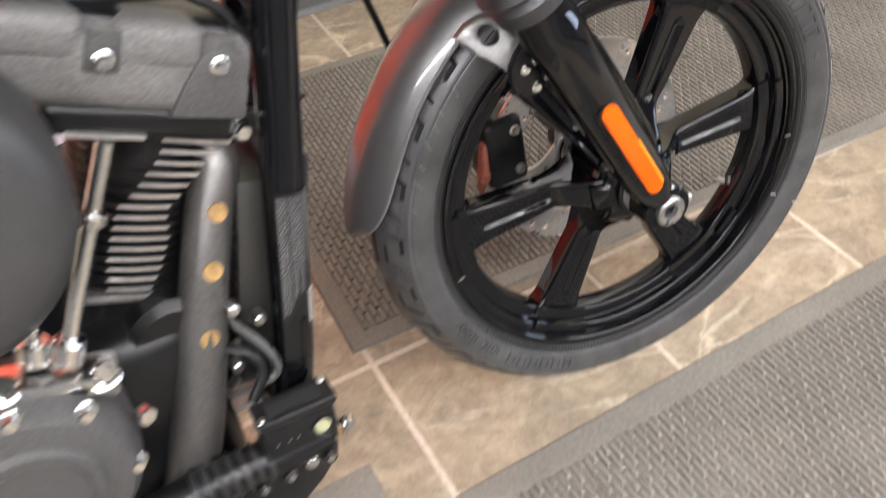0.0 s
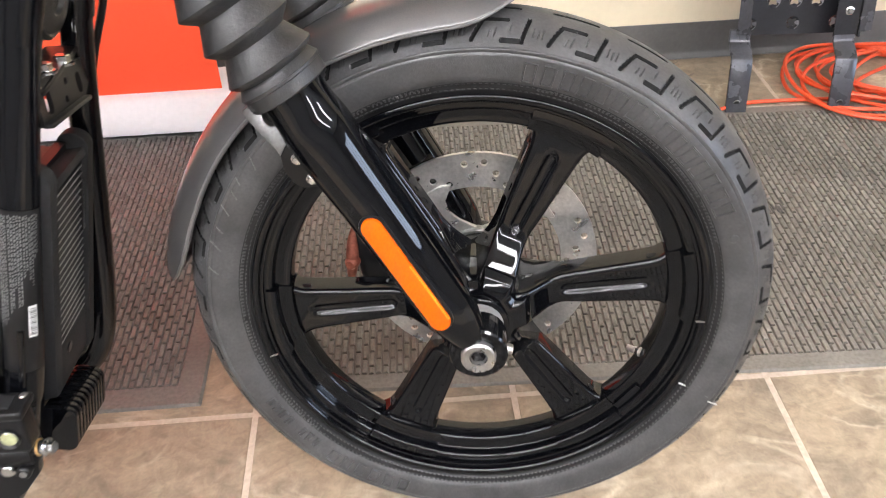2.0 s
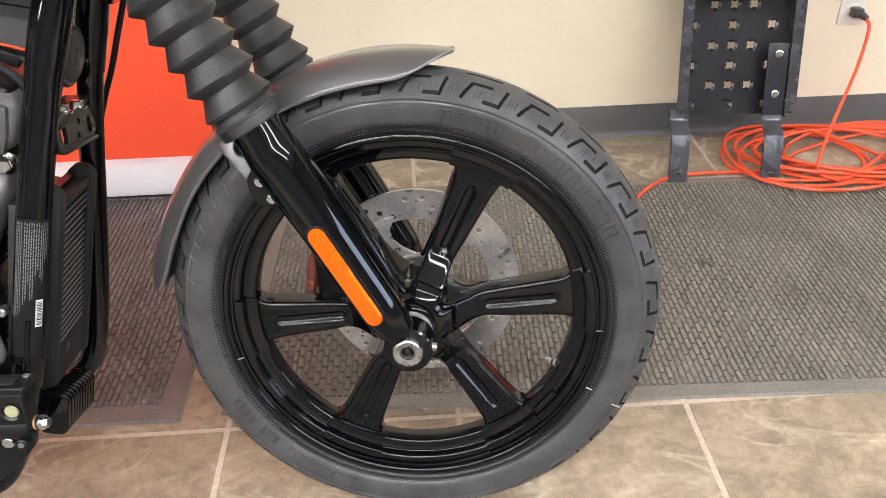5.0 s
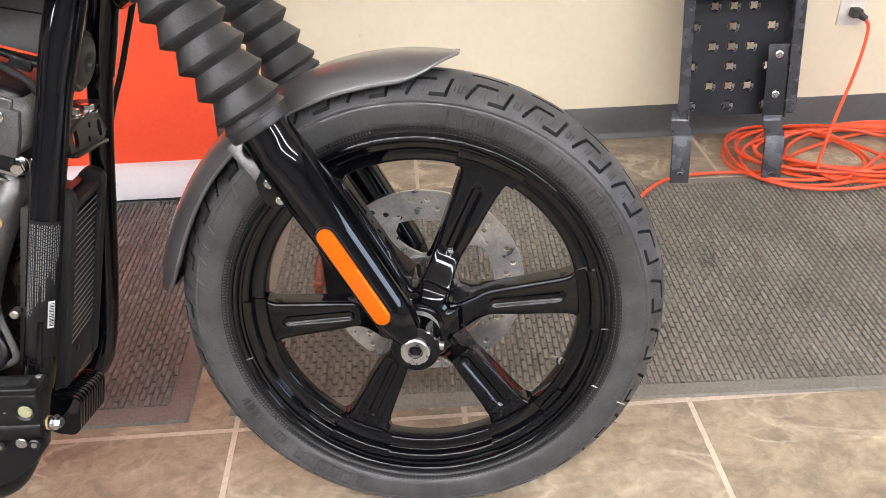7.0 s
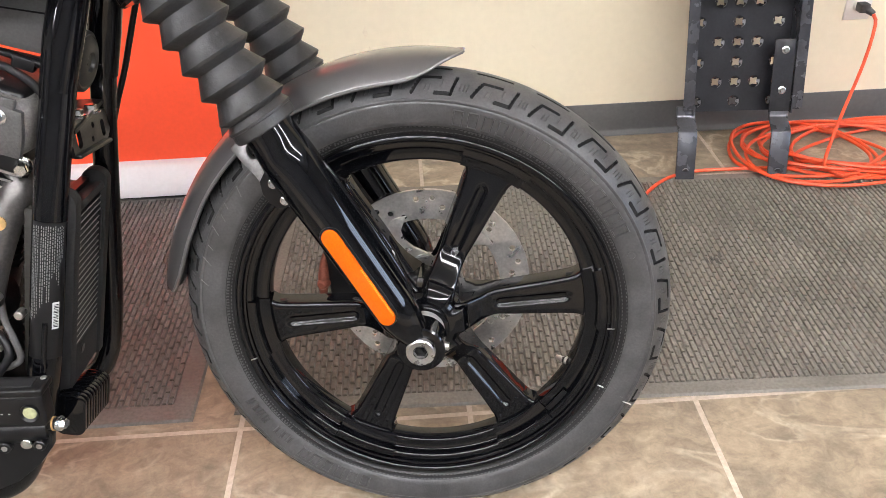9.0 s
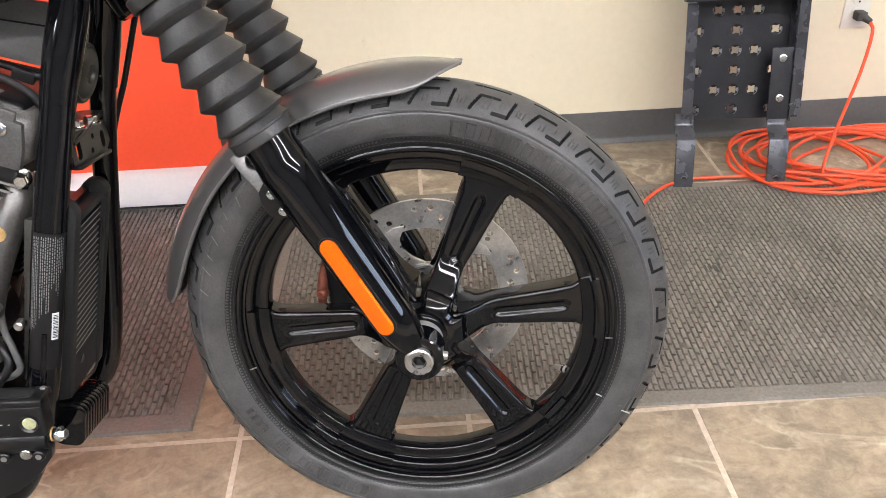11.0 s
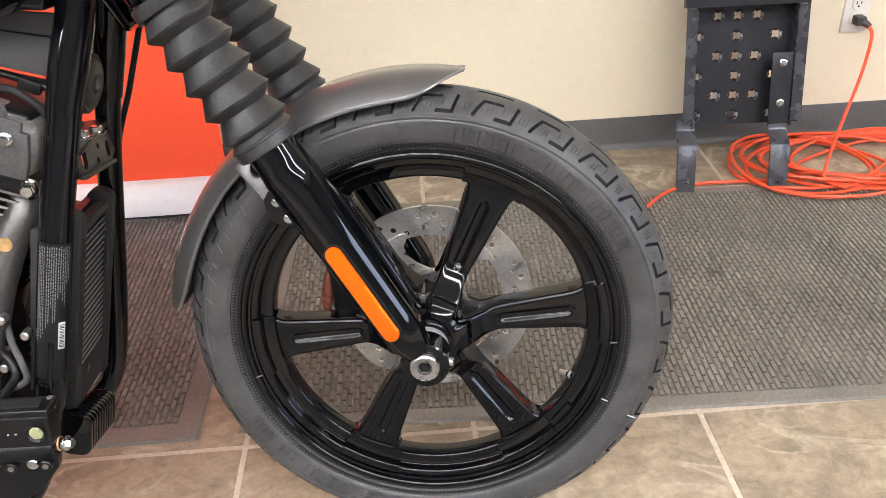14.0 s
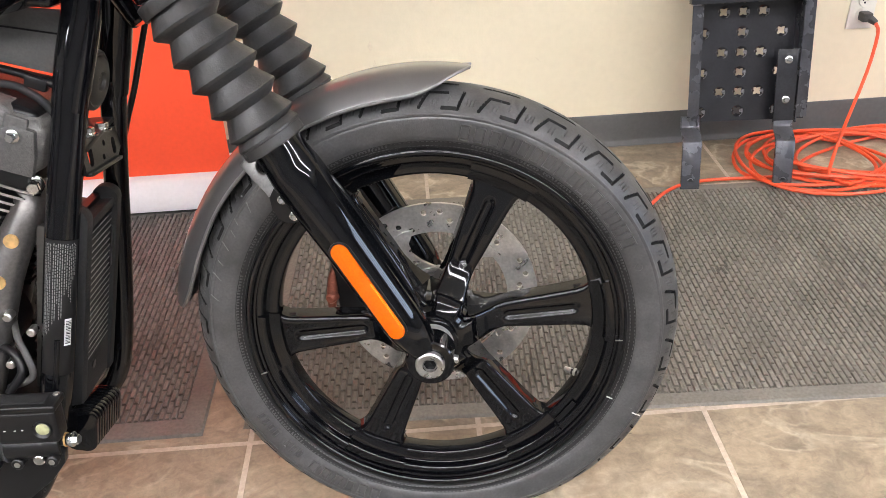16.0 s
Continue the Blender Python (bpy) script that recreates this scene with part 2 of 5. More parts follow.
def revolve(profile, segs=64, axis="Y", closed=False, arc=None, bm=None, m=None):
    """Profile of (r, h) turned about an axis; arc: (start, end) in degrees, in the x-z plane for Y."""
    b = bmesh.new()
    full = arc is None
    a0, a1 = (0.0, 360.0) if full else arc
    n = segs if full else segs + 1
    rings = []
    for i in range(n):
        a = radians(a0 + (a1 - a0) * i / segs)
        c, s = math.cos(a), math.sin(a)
        if axis == "Y":
            rings.append([b.verts.new((r * c, h, r * s)) for r, h in profile])
        elif axis == "Z":
            rings.append([b.verts.new((r * c, r * s, h)) for r, h in profile])
        else:
            rings.append([b.verts.new((h, r * c, r * s)) for r, h in profile])
    k = len(profile)
    for i in range(segs):
        p, q = rings[i], rings[(i + 1) % n]
        for j in range(k if closed else k - 1):
            jj = (j + 1) % k
            b.faces.new((p[j], p[jj], q[jj], q[j]))
    if not full and closed:
        b.faces.new(rings[0])
        b.faces.new(rings[-1][::-1])
    if not closed:
        bmesh.ops.remove_doubles(b, verts=b.verts, dist=1e-6)
    if m is not None:
        b.transform(m)
    return merged(bm, b)


def along(a, b_):
    """Frame at a whose z runs to b_."""
    a, b_ = Vector(a), Vector(b_)
    return Matrix.Translation(a) @ (b_ - a).to_track_quat("Z", "Y").to_matrix().to_4x4()


def rod(a, b_, r, segs=20, r2=None, bevel=0.0, bm=None):
    """A capped round bar from a to b_."""
    L = (Vector(b_) - Vector(a)).length
    r2 = r if r2 is None else r2
    e = min(bevel, r * 0.6, L * 0.4)
    prof = [(0, 0), (r - e, 0), (r, e), (r2, L - e), (r2 - e, L), (0, L)] if e else [(0, 0), (r, 0), (r2, L), (0, L)]
    return revolve(prof, segs, "Z", bm=bm, m=along(a, b_))


def smooth_path(points, steps=8):
    """Catmull-Rom through the points."""
    p = [Vector(q) for q in points]
    p = [2 * p[0] - p[1], *p, 2 * p[-1] - p[-2]]
    out = []
    for i in range(1, len(p) - 2):
        for s in range(steps):
            t = s / steps
            out.append(0.5 * (2 * p[i] + (p[i + 1] - p[i - 1]) * t + (2 * p[i - 1] - 5 * p[i] + 4 * p[i + 1] - p[i + 2]) * t * t
                              + (3 * p[i] - p[i - 1] - 3 * p[i + 1] + p[i + 2]) * t ** 3))
    out.append(p[-2])
    return out


def tube(points, r, segs=12, steps=8, bm=None, smooth_it=True):
    """A round tube along a smooth line; r may be a list along the points."""
    pts = smooth_path(points, steps) if smooth_it else [Vector(q) for q in points]
    n = len(pts)
    rs = [r] * n if not isinstance(r, (list, tuple)) else [float(q) for q in np.interp(np.linspace(0, len(r) - 1, n), range(len(r)), r)]
    b = bmesh.new()
    rings, ref = [], Vector((0.31, 0.87, 0.39))
    for i, p in enumerate(pts):
        d = (pts[min(i + 1, n - 1)] - pts[max(i - 1, 0)]).normalized()
        x = ref - d * ref.dot(d)
        x.normalize()
        y = d.cross(x)
        ref = x
        rings.append([b.verts.new(p + rs[i] * (math.cos(a) * x + math.sin(a) * y)) for a in [2 * math.pi * k / segs for k in range(segs)]])
    for i in range(n - 1):
        for k in range(segs):
            b.faces.new((rings[i][k], rings[i][(k + 1) % segs], rings[i + 1][(k + 1) % segs], rings[i + 1][k]))
    b.faces.new(rings[0][::-1])
    b.faces.new(rings[-1])
    return merged(bm, b)


def prism(outline, depth, at=Matrix(), bevel=0.0, bm=None, segs=2):
    """An outline in x-z pushed from y = 0 to y = depth, with softened edges."""
    b = bmesh.new()
    v = [b.verts.new((x, 0, z)) for x, z in outline]
    f = b.faces.new(v)
    g = bmesh.ops.extrude_face_region(b, geom=[f])
    bmesh.ops.translate(b, vec=(0, depth, 0), verts=[q for q in g["geom"] if isinstance(q, bmesh.types.BMVert)])
    if bevel:
        bmesh.ops.bevel(b, geom=b.edges[:], offset=bevel, segments=segs, profile=0.6 if segs == 2 else 0.5, affect="EDGES", clamp_overlap=True)
    b.transform(at)
    return merged(bm, b)


def pill(w, h, n=8):
    """Outline of a bar with round ends, h long along z."""
    out = []
    for i in range(n + 1):
        a = math.pi * i / n
        out.append((w / 2 * math.cos(a), h / 2 - w / 2 + w / 2 * math.sin(a)))
    for i in range(n + 1):
        a = math.pi + math.pi * i / n
        out.append((w / 2 * math.cos(a), -h / 2 + w / 2 + w / 2 * math.sin(a)))
    return out


def hex_bolt(r, h, at, toward, bm=None, flange=True):
    """A hexagon head with a flange, seated at a point and standing out along a direction."""
    m = along(at, Vector(at) + Vector(toward))
    b = revolve([(0, 0), (r * 1.45, 0), (r * 1.45, h * 0.22), (r * 1.1, h * 0.34), (0, h * 0.34)], 20, "Z") if flange else None
    b = revolve([(0, h * 0.3), (r, h * 0.3), (r, h * 0.9), (r * 0.86, h), (0, h)], 6, "Z", bm=b)
    b.transform(m)
    return merged(bm, b)


# ---------------------------------------------------------------- room
WALL_Y = 1.06
X0, X1, Y0, TOP = -5.2, 6.0, -6.5, 3.0
PITCH = 0.396

bm = box(X1 - X0, 0.12, TOP, ((X0 + X1) / 2, WALL_Y + 0.06, TOP / 2))
tagged(link_mesh("wall_north", bm, WALLP), "cream painted plaster wall behind the motorcycle", "wall", kind="structure")
bm = box(X1 - X0, 0.12, TOP, ((X0 + X1) / 2, Y0 - 0.06, TOP / 2))
tagged(link_mesh("wall_south", bm, WALLD), "plain taupe painted wall closing the showroom", "wall", kind="structure")
bm = box(0.12, WALL_Y - Y0 + 0.24, TOP, (X0 - 0.06, (WALL_Y + Y0) / 2, TOP / 2))
tagged(link_mesh("wall_west", bm, WALLD), "plain taupe painted wall closing the showroom", "wall", kind="structure")
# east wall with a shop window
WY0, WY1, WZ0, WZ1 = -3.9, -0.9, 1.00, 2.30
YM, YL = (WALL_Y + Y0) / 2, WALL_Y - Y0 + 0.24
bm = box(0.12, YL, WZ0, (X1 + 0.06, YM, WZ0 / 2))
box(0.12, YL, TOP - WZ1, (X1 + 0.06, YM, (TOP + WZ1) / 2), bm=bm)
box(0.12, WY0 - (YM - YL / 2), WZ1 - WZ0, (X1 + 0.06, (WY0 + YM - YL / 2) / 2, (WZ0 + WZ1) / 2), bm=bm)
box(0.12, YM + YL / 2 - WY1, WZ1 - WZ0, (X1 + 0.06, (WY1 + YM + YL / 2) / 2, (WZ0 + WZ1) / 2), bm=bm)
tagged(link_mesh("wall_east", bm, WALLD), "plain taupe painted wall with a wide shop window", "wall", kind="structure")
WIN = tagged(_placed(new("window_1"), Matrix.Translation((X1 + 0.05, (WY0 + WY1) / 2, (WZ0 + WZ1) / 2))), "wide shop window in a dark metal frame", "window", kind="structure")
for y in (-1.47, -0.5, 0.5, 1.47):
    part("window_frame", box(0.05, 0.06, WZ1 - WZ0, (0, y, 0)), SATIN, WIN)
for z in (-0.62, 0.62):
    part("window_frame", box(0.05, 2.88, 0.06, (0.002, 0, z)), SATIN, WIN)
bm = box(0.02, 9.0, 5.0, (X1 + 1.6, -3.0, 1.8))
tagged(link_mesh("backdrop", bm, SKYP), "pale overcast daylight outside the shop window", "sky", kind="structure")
bm = box(X1 - X0 + 0.24, WALL_Y - Y0 + 0.24, 0.1, ((X0 + X1) / 2, (WALL_Y + Y0) / 2, TOP + 0.05))
tagged(link_mesh("ceiling", bm, CEIL), "white ceiling of the showroom", "ceiling", kind="structure")

# vinyl cove base: flat face with a rolled top and a small toe at the floor
bm = bmesh.new()
prof = [(0.0, 0.0), (-0.014, 0.0), (-0.013, 0.004), (-0.006, 0.010), (-0.0035, 0.018), (-0.0035, 0.091), (-0.002, 0.0935), (0.0, 0.0935)]
va = [bm.verts.new((X0, WALL_Y + y, z)) for y, z in prof]
vb = [bm.verts.new((X1, WALL_Y + y, z)) for y, z in prof]
for i in range(len(prof) - 1):
    bm.faces.new((va[i], va[i + 1], vb[i + 1], vb[i]))
tagged(link_mesh("baseboard", bm, BASEB), "dark grey vinyl cove base along the cream wall", "baseboard", kind="structure")

# ceiling strip lights
def strip_light(x, y):
    t = thing("ceiling_light", (x, y, TOP), "long white fluorescent strip light under the ceiling", "ceiling light", "ceiling lights")
    part("housing", box(1.26, 0.34, 0.050, (0, 0, -0.025), 0.006), CEIL, t)
    part("diffuser", box(1.22, 0.30, 0.030, (0, 0, -0.064), 0.010), LAMP, t, "glowing ribbed diffuser")


for x, y in LIGHTS:
    strip_light(x, y)

# ---------------------------------------------------------------- banner by the wall
def banner():
    t = thing("banner_stand", (-0.58, 0.91, 0.007), "red roll-up banner rising from a white cassette base", "banner stand")
    bm = bmesh.new()
    prof = [(-0.10, 0.012), (-0.10, 0.030), (-0.070, 0.080), (-0.055, 0.088), (0.06, 0.088), (0.09, 0.06), (0.10, 0.02), (0.10, 0.012)]
    a = [bm.verts.new((-0.45, y, z)) for y, z in prof]
    b = [bm.verts.new((0.455, y, z)) for y, z in prof]
    for i in range(len(prof)):
        j = (i + 1) % len(prof)
        bm.faces.new((a[i], a[j], b[j], b[i]))
    bm.faces.new(a[::-1]); bm.faces.new(b)
    part("cassette", bm, WHITEP, t, "white metal cassette base")
    part("foot", box(0.86, 0.17, 0.012, (0, 0, 0.006), 0.003), MATTE, t, "black rubber underside strip")
    part("end_cap", box(0.008, 0.19, 0.085, (0.459, 0, 0.052), 0.003), WHITEP, t)
    bm = bmesh.new()
    n = 12
    rows = []
    for i in range(n + 1):
        z = 0.084 + 1.9 * i / n
        y = -0.045 + 0.11 * i / n + 0.004 * math.sin(i * 1.1)
        rows.append([bm.verts.new((x, y, z)) for x in (-0.43, 0.43)] + [bm.verts.new((x, y + 0.002, z)) for x in (0.43, -0.43)])
    for p, q in zip(rows, rows[1:]):
        for k in range(4):
            bm.faces.new((p[k], p[(k + 1) % 4], q[(k + 1) % 4], q[k]))
    part("print", bm, REDP, t, "plain red printed sheet")
    part("pole", rod((0, 0.07, 0.09), (0, 0.08, 2.0), 0.01), STEEL, t)


banner()


def scuff(name, x, z, w, h, turn, label):
    b = bmesh.new()
    o = [(w / 2 * math.cos(radians(a)) * (0.8 + 0.3 * math.sin(a * 0.07 + x * 9)), h / 2 * math.sin(radians(a)) * (0.85 + 0.2 * math.cos(a * 0.11 + z * 7))) for a in range(0, 360, 15)]
    b.faces.new([b.verts.new((p, 0, q)) for p, q in o])
    b.transform(Matrix.Translation((x, WALL_Y - 0.0006, z)) @ Matrix.Rotation(radians(turn), 4, "Y"))
    tagged(link_mesh(name, b, SCUFF), label, "scuff mark")


scuff("scuff_mark", 0.222, 0.330, 0.013, 0.034, 4, "faint brown scuff smear on the cream wall")
scuff("scuff_mark", 0.231, 0.278, 0.010, 0.030, -3, "faint brown scuff smear on the cream wall")
scuff("scuff_mark", 0.665, 0.268, 0.003, 0.026, -50, "thin faint scratch on the cream wall")


# ---------------------------------------------------------------- outlet and cord
def outlet():
    t = thing("wall_outlet", (1.528, WALL_Y, 0.356), "white duplex wall outlet on the cream wall", "wall outlet")
    part("cover_plate", box(0.070, 0.006, 0.115, (0, -0.003, 0), 0.0025), PLATEW, t)
    for dz, s in ((0.0195, 1), (-0.0195, -1)):
        f = revolve([(0, -0.009), (0.0155, -0.009), (0.0168, -0.0075), (0.0168, -0.004)], 28, "Y")
        f.transform(Matrix.Translation((0, 0, dz)))
        face = part("receptacle", f, PLATEW, t)
        bm = box(0.0022, 0.002, 0.008, (-0.0062, -0.0095, dz + 0.003))
        box(0.0022, 0.002, 0.0065, (0.0062, -0.0095, dz + 0.003), bm=bm)
        merged(bm, rod((0, -0.0086, dz - 0.006), (0, -0.0105, dz - 0.006), 0.0026, 12))
        part("slots", bm, MATTE, face, "dark slots", smooth=0)
    part("screw", rod((0, -0.005, 0), (0, -0.0075, 0), 0.003, 12, bevel=0.0006), PLATEW, t)


outlet()


def cord():
    O = Vector((1.35, 0.85, 0.0))
    t = thing("extension_cord", O, "orange extension cord coiled loosely on the floor and plugged in", "extension cord")
    run = []
    cx, cy = 1.53, 0.865
    for k in range(190):
        a = radians(195) - k * radians(20)
        turn = k / 18
        wob = 0.030 * math.sin(k * 0.37) + 0.022 * math.sin(k * 0.83 + 1) + 0.018 * math.sin(k * 0.213)
        sway = math.sin(turn * 1.9 + 2.6)
        rx = 0.185 + 0.055 * (1 + sway) + 0.02 * math.sin(turn * 2.2) + wob * 0.8
        ry = 0.150 + 0.024 * math.sin(turn * 1.7 + 1) + wob * 0.5
        z = 0.006 + 0.0036 * (turn % 6) + 0.0045 * (1 + math.sin(k * 0.9 + turn))
        y = min(1.035, cy + 0.02 * math.sin(turn * 2.9) + ry * math.sin(a))
        run.append(Vector((cx - 0.03 + 0.14 * sway + rx * math.cos(a), y, max(z, 0.014 if y < 0.79 else 0.006))))
    up = [Vector((1.43, 0.715, 0.022)), Vector((1.368, 0.735, 0.026)), Vector((1.372, 0.765, 0.048)), Vector((1.432, 0.842, 0.128)), Vector((1.510, 0.935, 0.222)),
          Vector((1.554, 1.000, 0.300)), Vector((1.548, 1.014, 0.326))]
    part("coil", tube([p - O for p in run] + [p - O for p in up], 0.0046, 8, 3), ORANGE, t)
    tail = [(1.62, 0.745, 0.016), (1.50, 0.735, 0.016), (1.38, 0.755, 0.020), (1.26, 0.782, 0.014), (1.147, 0.792, 0.012), (1.06, 0.790, 0.014), (0.995, 0.775, 0.014), (0.935, 0.735, 0.014), (0.875, 0.665, 0.014), (0.83, 0.60, 0.014)]
    part("lead", tube([Vector(p) - O for p in tail], 0.0046, 8, 6), ORANGE, t)
    bm = box(0.026, 0.030, 0.024, Vector((1.530, 1.036, 0.337)) - O, 0.005)
    merged(bm, rod(Vector((1.536, 1.030, 0.335)) - O, Vector((1.552, 1.015, 0.324)) - O, 0.0105, 16, 0.0075, 0.002))
    part("plug", bm, PLUGM, t, "black moulded plug")


cord()


# ---------------------------------------------------------------- folding ramp leaning on the wall
def ramp():
    t = thing("loading_ramp", (1.178, 0.80, 0.0), "black steel loading ramp with star-shaped holes against the wall", "ramp")
    yaw = Matrix.Rotation(radians(-6.3), 4, "Z")
    base = Matrix.Translation((0.008, 0.070, 0.134)) @ yaw @ Matrix.Rotation(radians(-13.5), 4, "X") @ Matrix.Rotation(radians(-1.2), 4, "Y")
    H = 0.76
    # deck sheet: grid of cells, each hole a round dimple pressed back to a four-pointed star opening
    bm = bmesh.new()
    pitch, rise = 0.0478, 0.0493
    grid = {}

    def vert(i, j):
        if (i, j) not in grid:
            grid[i, j] = bm.verts.new(((i - 2.5) * pitch - 0.0305, 0.0, j * rise + 0.0045))
        return grid[i, j]

    for r in range(15):
        for c in range(6):
            q = [vert(c, r), vert(c + 1, r), vert(c + 1, r + 1), vert(c, r + 1)]
            if c not in ((1, 2, 3) if r % 2 else (0, 2, 4)):
                bm.faces.new(q)
                continue
            mid = Vector(((c - 2) * pitch - 0.0305, 0.0, (r + 0.5) * rise + 0.0045))
            spokes = [Vector((math.cos(radians(-135 + 22.5 * k)), 0, math.sin(radians(-135 + 22.5 * k)))) for k in range(16)]
            ring = [bm.verts.new(mid + 0.0150 * d) for d in spokes]
            brim = [bm.verts.new(mid + 0.0138 * d + Vector((0, 0.0012, 0))) for d in spokes]
            star = [bm.verts.new(mid + (0.0128, 0.0090, 0.0068, 0.0090)[k % 4] * d + Vector((0, 0.0065, 0))) for k, d in enumerate(spokes)]
            for k4 in range(4):
                a0, a1, a2, a3, a4 = (ring[(4 * k4 + k) % 16] for k in range(5))
                bm.faces.new((q[k4], a2, a1, a0))
                bm.faces.new((q[k4], q[(k4 + 1) % 4], a2))
                bm.faces.new((q[(k4 + 1) % 4], a4, a3, a2))
            for k in range(16):
                n = (k + 1) % 16
                # paler rim faces, mostly lower right: a reflection put into the colour
                bm.faces.new((ring[k], ring[n], brim[n], brim[k])).material_index = 1 if k in (3, 4, 5, 6, 13) else 0
                bm.faces.new((brim[k], brim[n], star[n], star[k])).material_index = 1 if k in (5, 6) else 0
    part("deck", bm, [RAMPM, RAMPW], t, m=base, smooth=0)
    # hat-shaped rails: web standing off the deck, flange turned outward, rounded foot corner
    for s, x in ((-1, -0.1425), (1, 0.0995)):
        bm = box(0.004, 0.054, H, (x, -0.027, H / 2 + 0.004), 0.001)
        box(0.025, 0.004, H - 0.012, (x + s * 0.0125, -0.052, H / 2 + 0.012), 0.0015, 2, bm=bm)
        part("side_rail", bm, RAILM, t, "worn dark steel side rail", m=base)
    bar = part("cross_bar", box(0.292, 0.030, 0.052, (-0.0315, -0.068, 0.328), 0.003, 2), RAMPM, t, "black square crossbar over the rails", m=base)
    for x in (-0.158, 0.104):
        part("weld", box(0.022, 0.006, 0.005, (x, -0.0560, 0.3005), 0.002), RAMPW, bar, "rough weld bead", m=base)
    # feet: flat bars cranked forward to the floor
    for x, bolted in ((-0.159, False), (0.070, True)):
        prof = [(-0.040, 0.168), (-0.046, 0.148), (-0.050, 0.141), (-0.086, 0.123), (-0.0915, 0.117), (-0.124, 0.0035)]
        b = bmesh.new()
        w, th = 0.047, 0.006
        rows = [[b.verts.new((x + sx * w / 2, y + dy, z)) for sx, dy in ((-1, 0), (-0.94, -0.0015), (0.94, -0.0015), (1, 0), (1, th), (-1, th))] for y, z in prof]
        for p, q in zip(rows, rows[1:]):
            for k in range(6):
                b.faces.new((p[k], p[(k + 1) % 6], q[(k + 1) % 6], q[k]))
        b.faces.new(rows[0]); b.faces.new(rows[-1][::-1])
        fm = Matrix.Translation((0.008, 0.070, 0.0)) @ yaw
        leg = part("foot", b, RAILM, t, "cranked flat-bar foot with a bolt hole", m=fm, smooth=40)
        hole = part("bolt_hole", rod((x, -0.1145, 0.029), (x, -0.1200, 0.0272), 0.0060, 16), MATTE, leg, "dark bolt hole", m=fm)
        part("rim", revolve([(0.0058, 0.0), (0.0060, 0.0012), (0.0072, 0.0012), (0.0076, 0.0)], 16, "Z"), RAMPW, hole, "worn bright rim", m=fm @ along((x, -0.1178, 0.0279), (x, -0.1278, 0.0247)))
        if bolted:
            part("tab", box(0.050, 0.005, 0.176, (0.0700, -0.0475, 0.0975), 0.0015, 2), RAMPM, leg, m=base)
            for z in (0.062, 0.160):
                part("bolt", hex_bolt(0.0065, 0.010, (0.0710, -0.0500, z), (0, -1, 0)), CHROME, leg, "zinc bolt", m=base)


ramp()


# ---------------------------------------------------------------- motorcycle
ROOT = Vector((-0.15, -0.1600, 0.0))
LEAN_DEG = 9.1
BIKE = thing("motorcycle", ROOT, "black V-twin cruiser motorcycle with grey front fender, leaning on its stand", "motorcycle")
# wheel frame: x forward, y to the far side, z up in the wheel's plane, origin at the hub
WF = Matrix(((0.99461, 0.10233, 0.01657, 0.3305 - ROOT.x), (-0.10366, 0.98182, 0.15902, -0.1075 - ROOT.y), (0.0, -0.15988, 0.98714, 0.3240), (0, 0, 0, 1)))
# body frame: the same lean, wheel not turned, origin on the floor
BF = Matrix.Translation((-ROOT.x, 0, 0)) @ Matrix.Rotation(radians(-LEAN_DEG), 4, "X")
R_TYRE = 0.3340


def on_wheel(r, deg, y=0.0):
    a = radians(deg)
    return Vector((r * math.cos(a), y, r * math.sin(a)))


def fin_outline_xz(hx, hz, r, n=6):
    """A rounded rectangle in x-z."""
    out = []
    for cx, cz, a0 in ((hx - r, hz - r, 0), (-hx + r, hz - r, 90), (-hx + r, -hz + r, 180), (hx - r, -hz + r, 270)):
        out += [(cx + r * math.cos(radians(a0 + 90 * i / n)), cz + r * math.sin(radians(a0 + 90 * i / n))) for i in range(n + 1)]
    return out


WHEEL = part("front_wheel", revolve([(0.016, -0.062), (0.030, -0.062), (0.034, -0.056), (0.034, 0.056), (0.030, 0.062), (0.016, 0.062)], 40, closed=True),
             GLOSS, BIKE, "gloss black six-spoke cast front wheel", WF)


# sidewall line: radius and half width
SIDE = [(0.2655, 0.0420), (0.2710, 0.0438), (0.2716, 0.0445), (0.2790, 0.0467), (0.2870, 0.0483), (0.2935, 0.0490), (0.2985, 0.0491)]
CROWN_HALF, CROWN_DROP, CROWN_POWER = 0.0475, 0.0282, 2.05


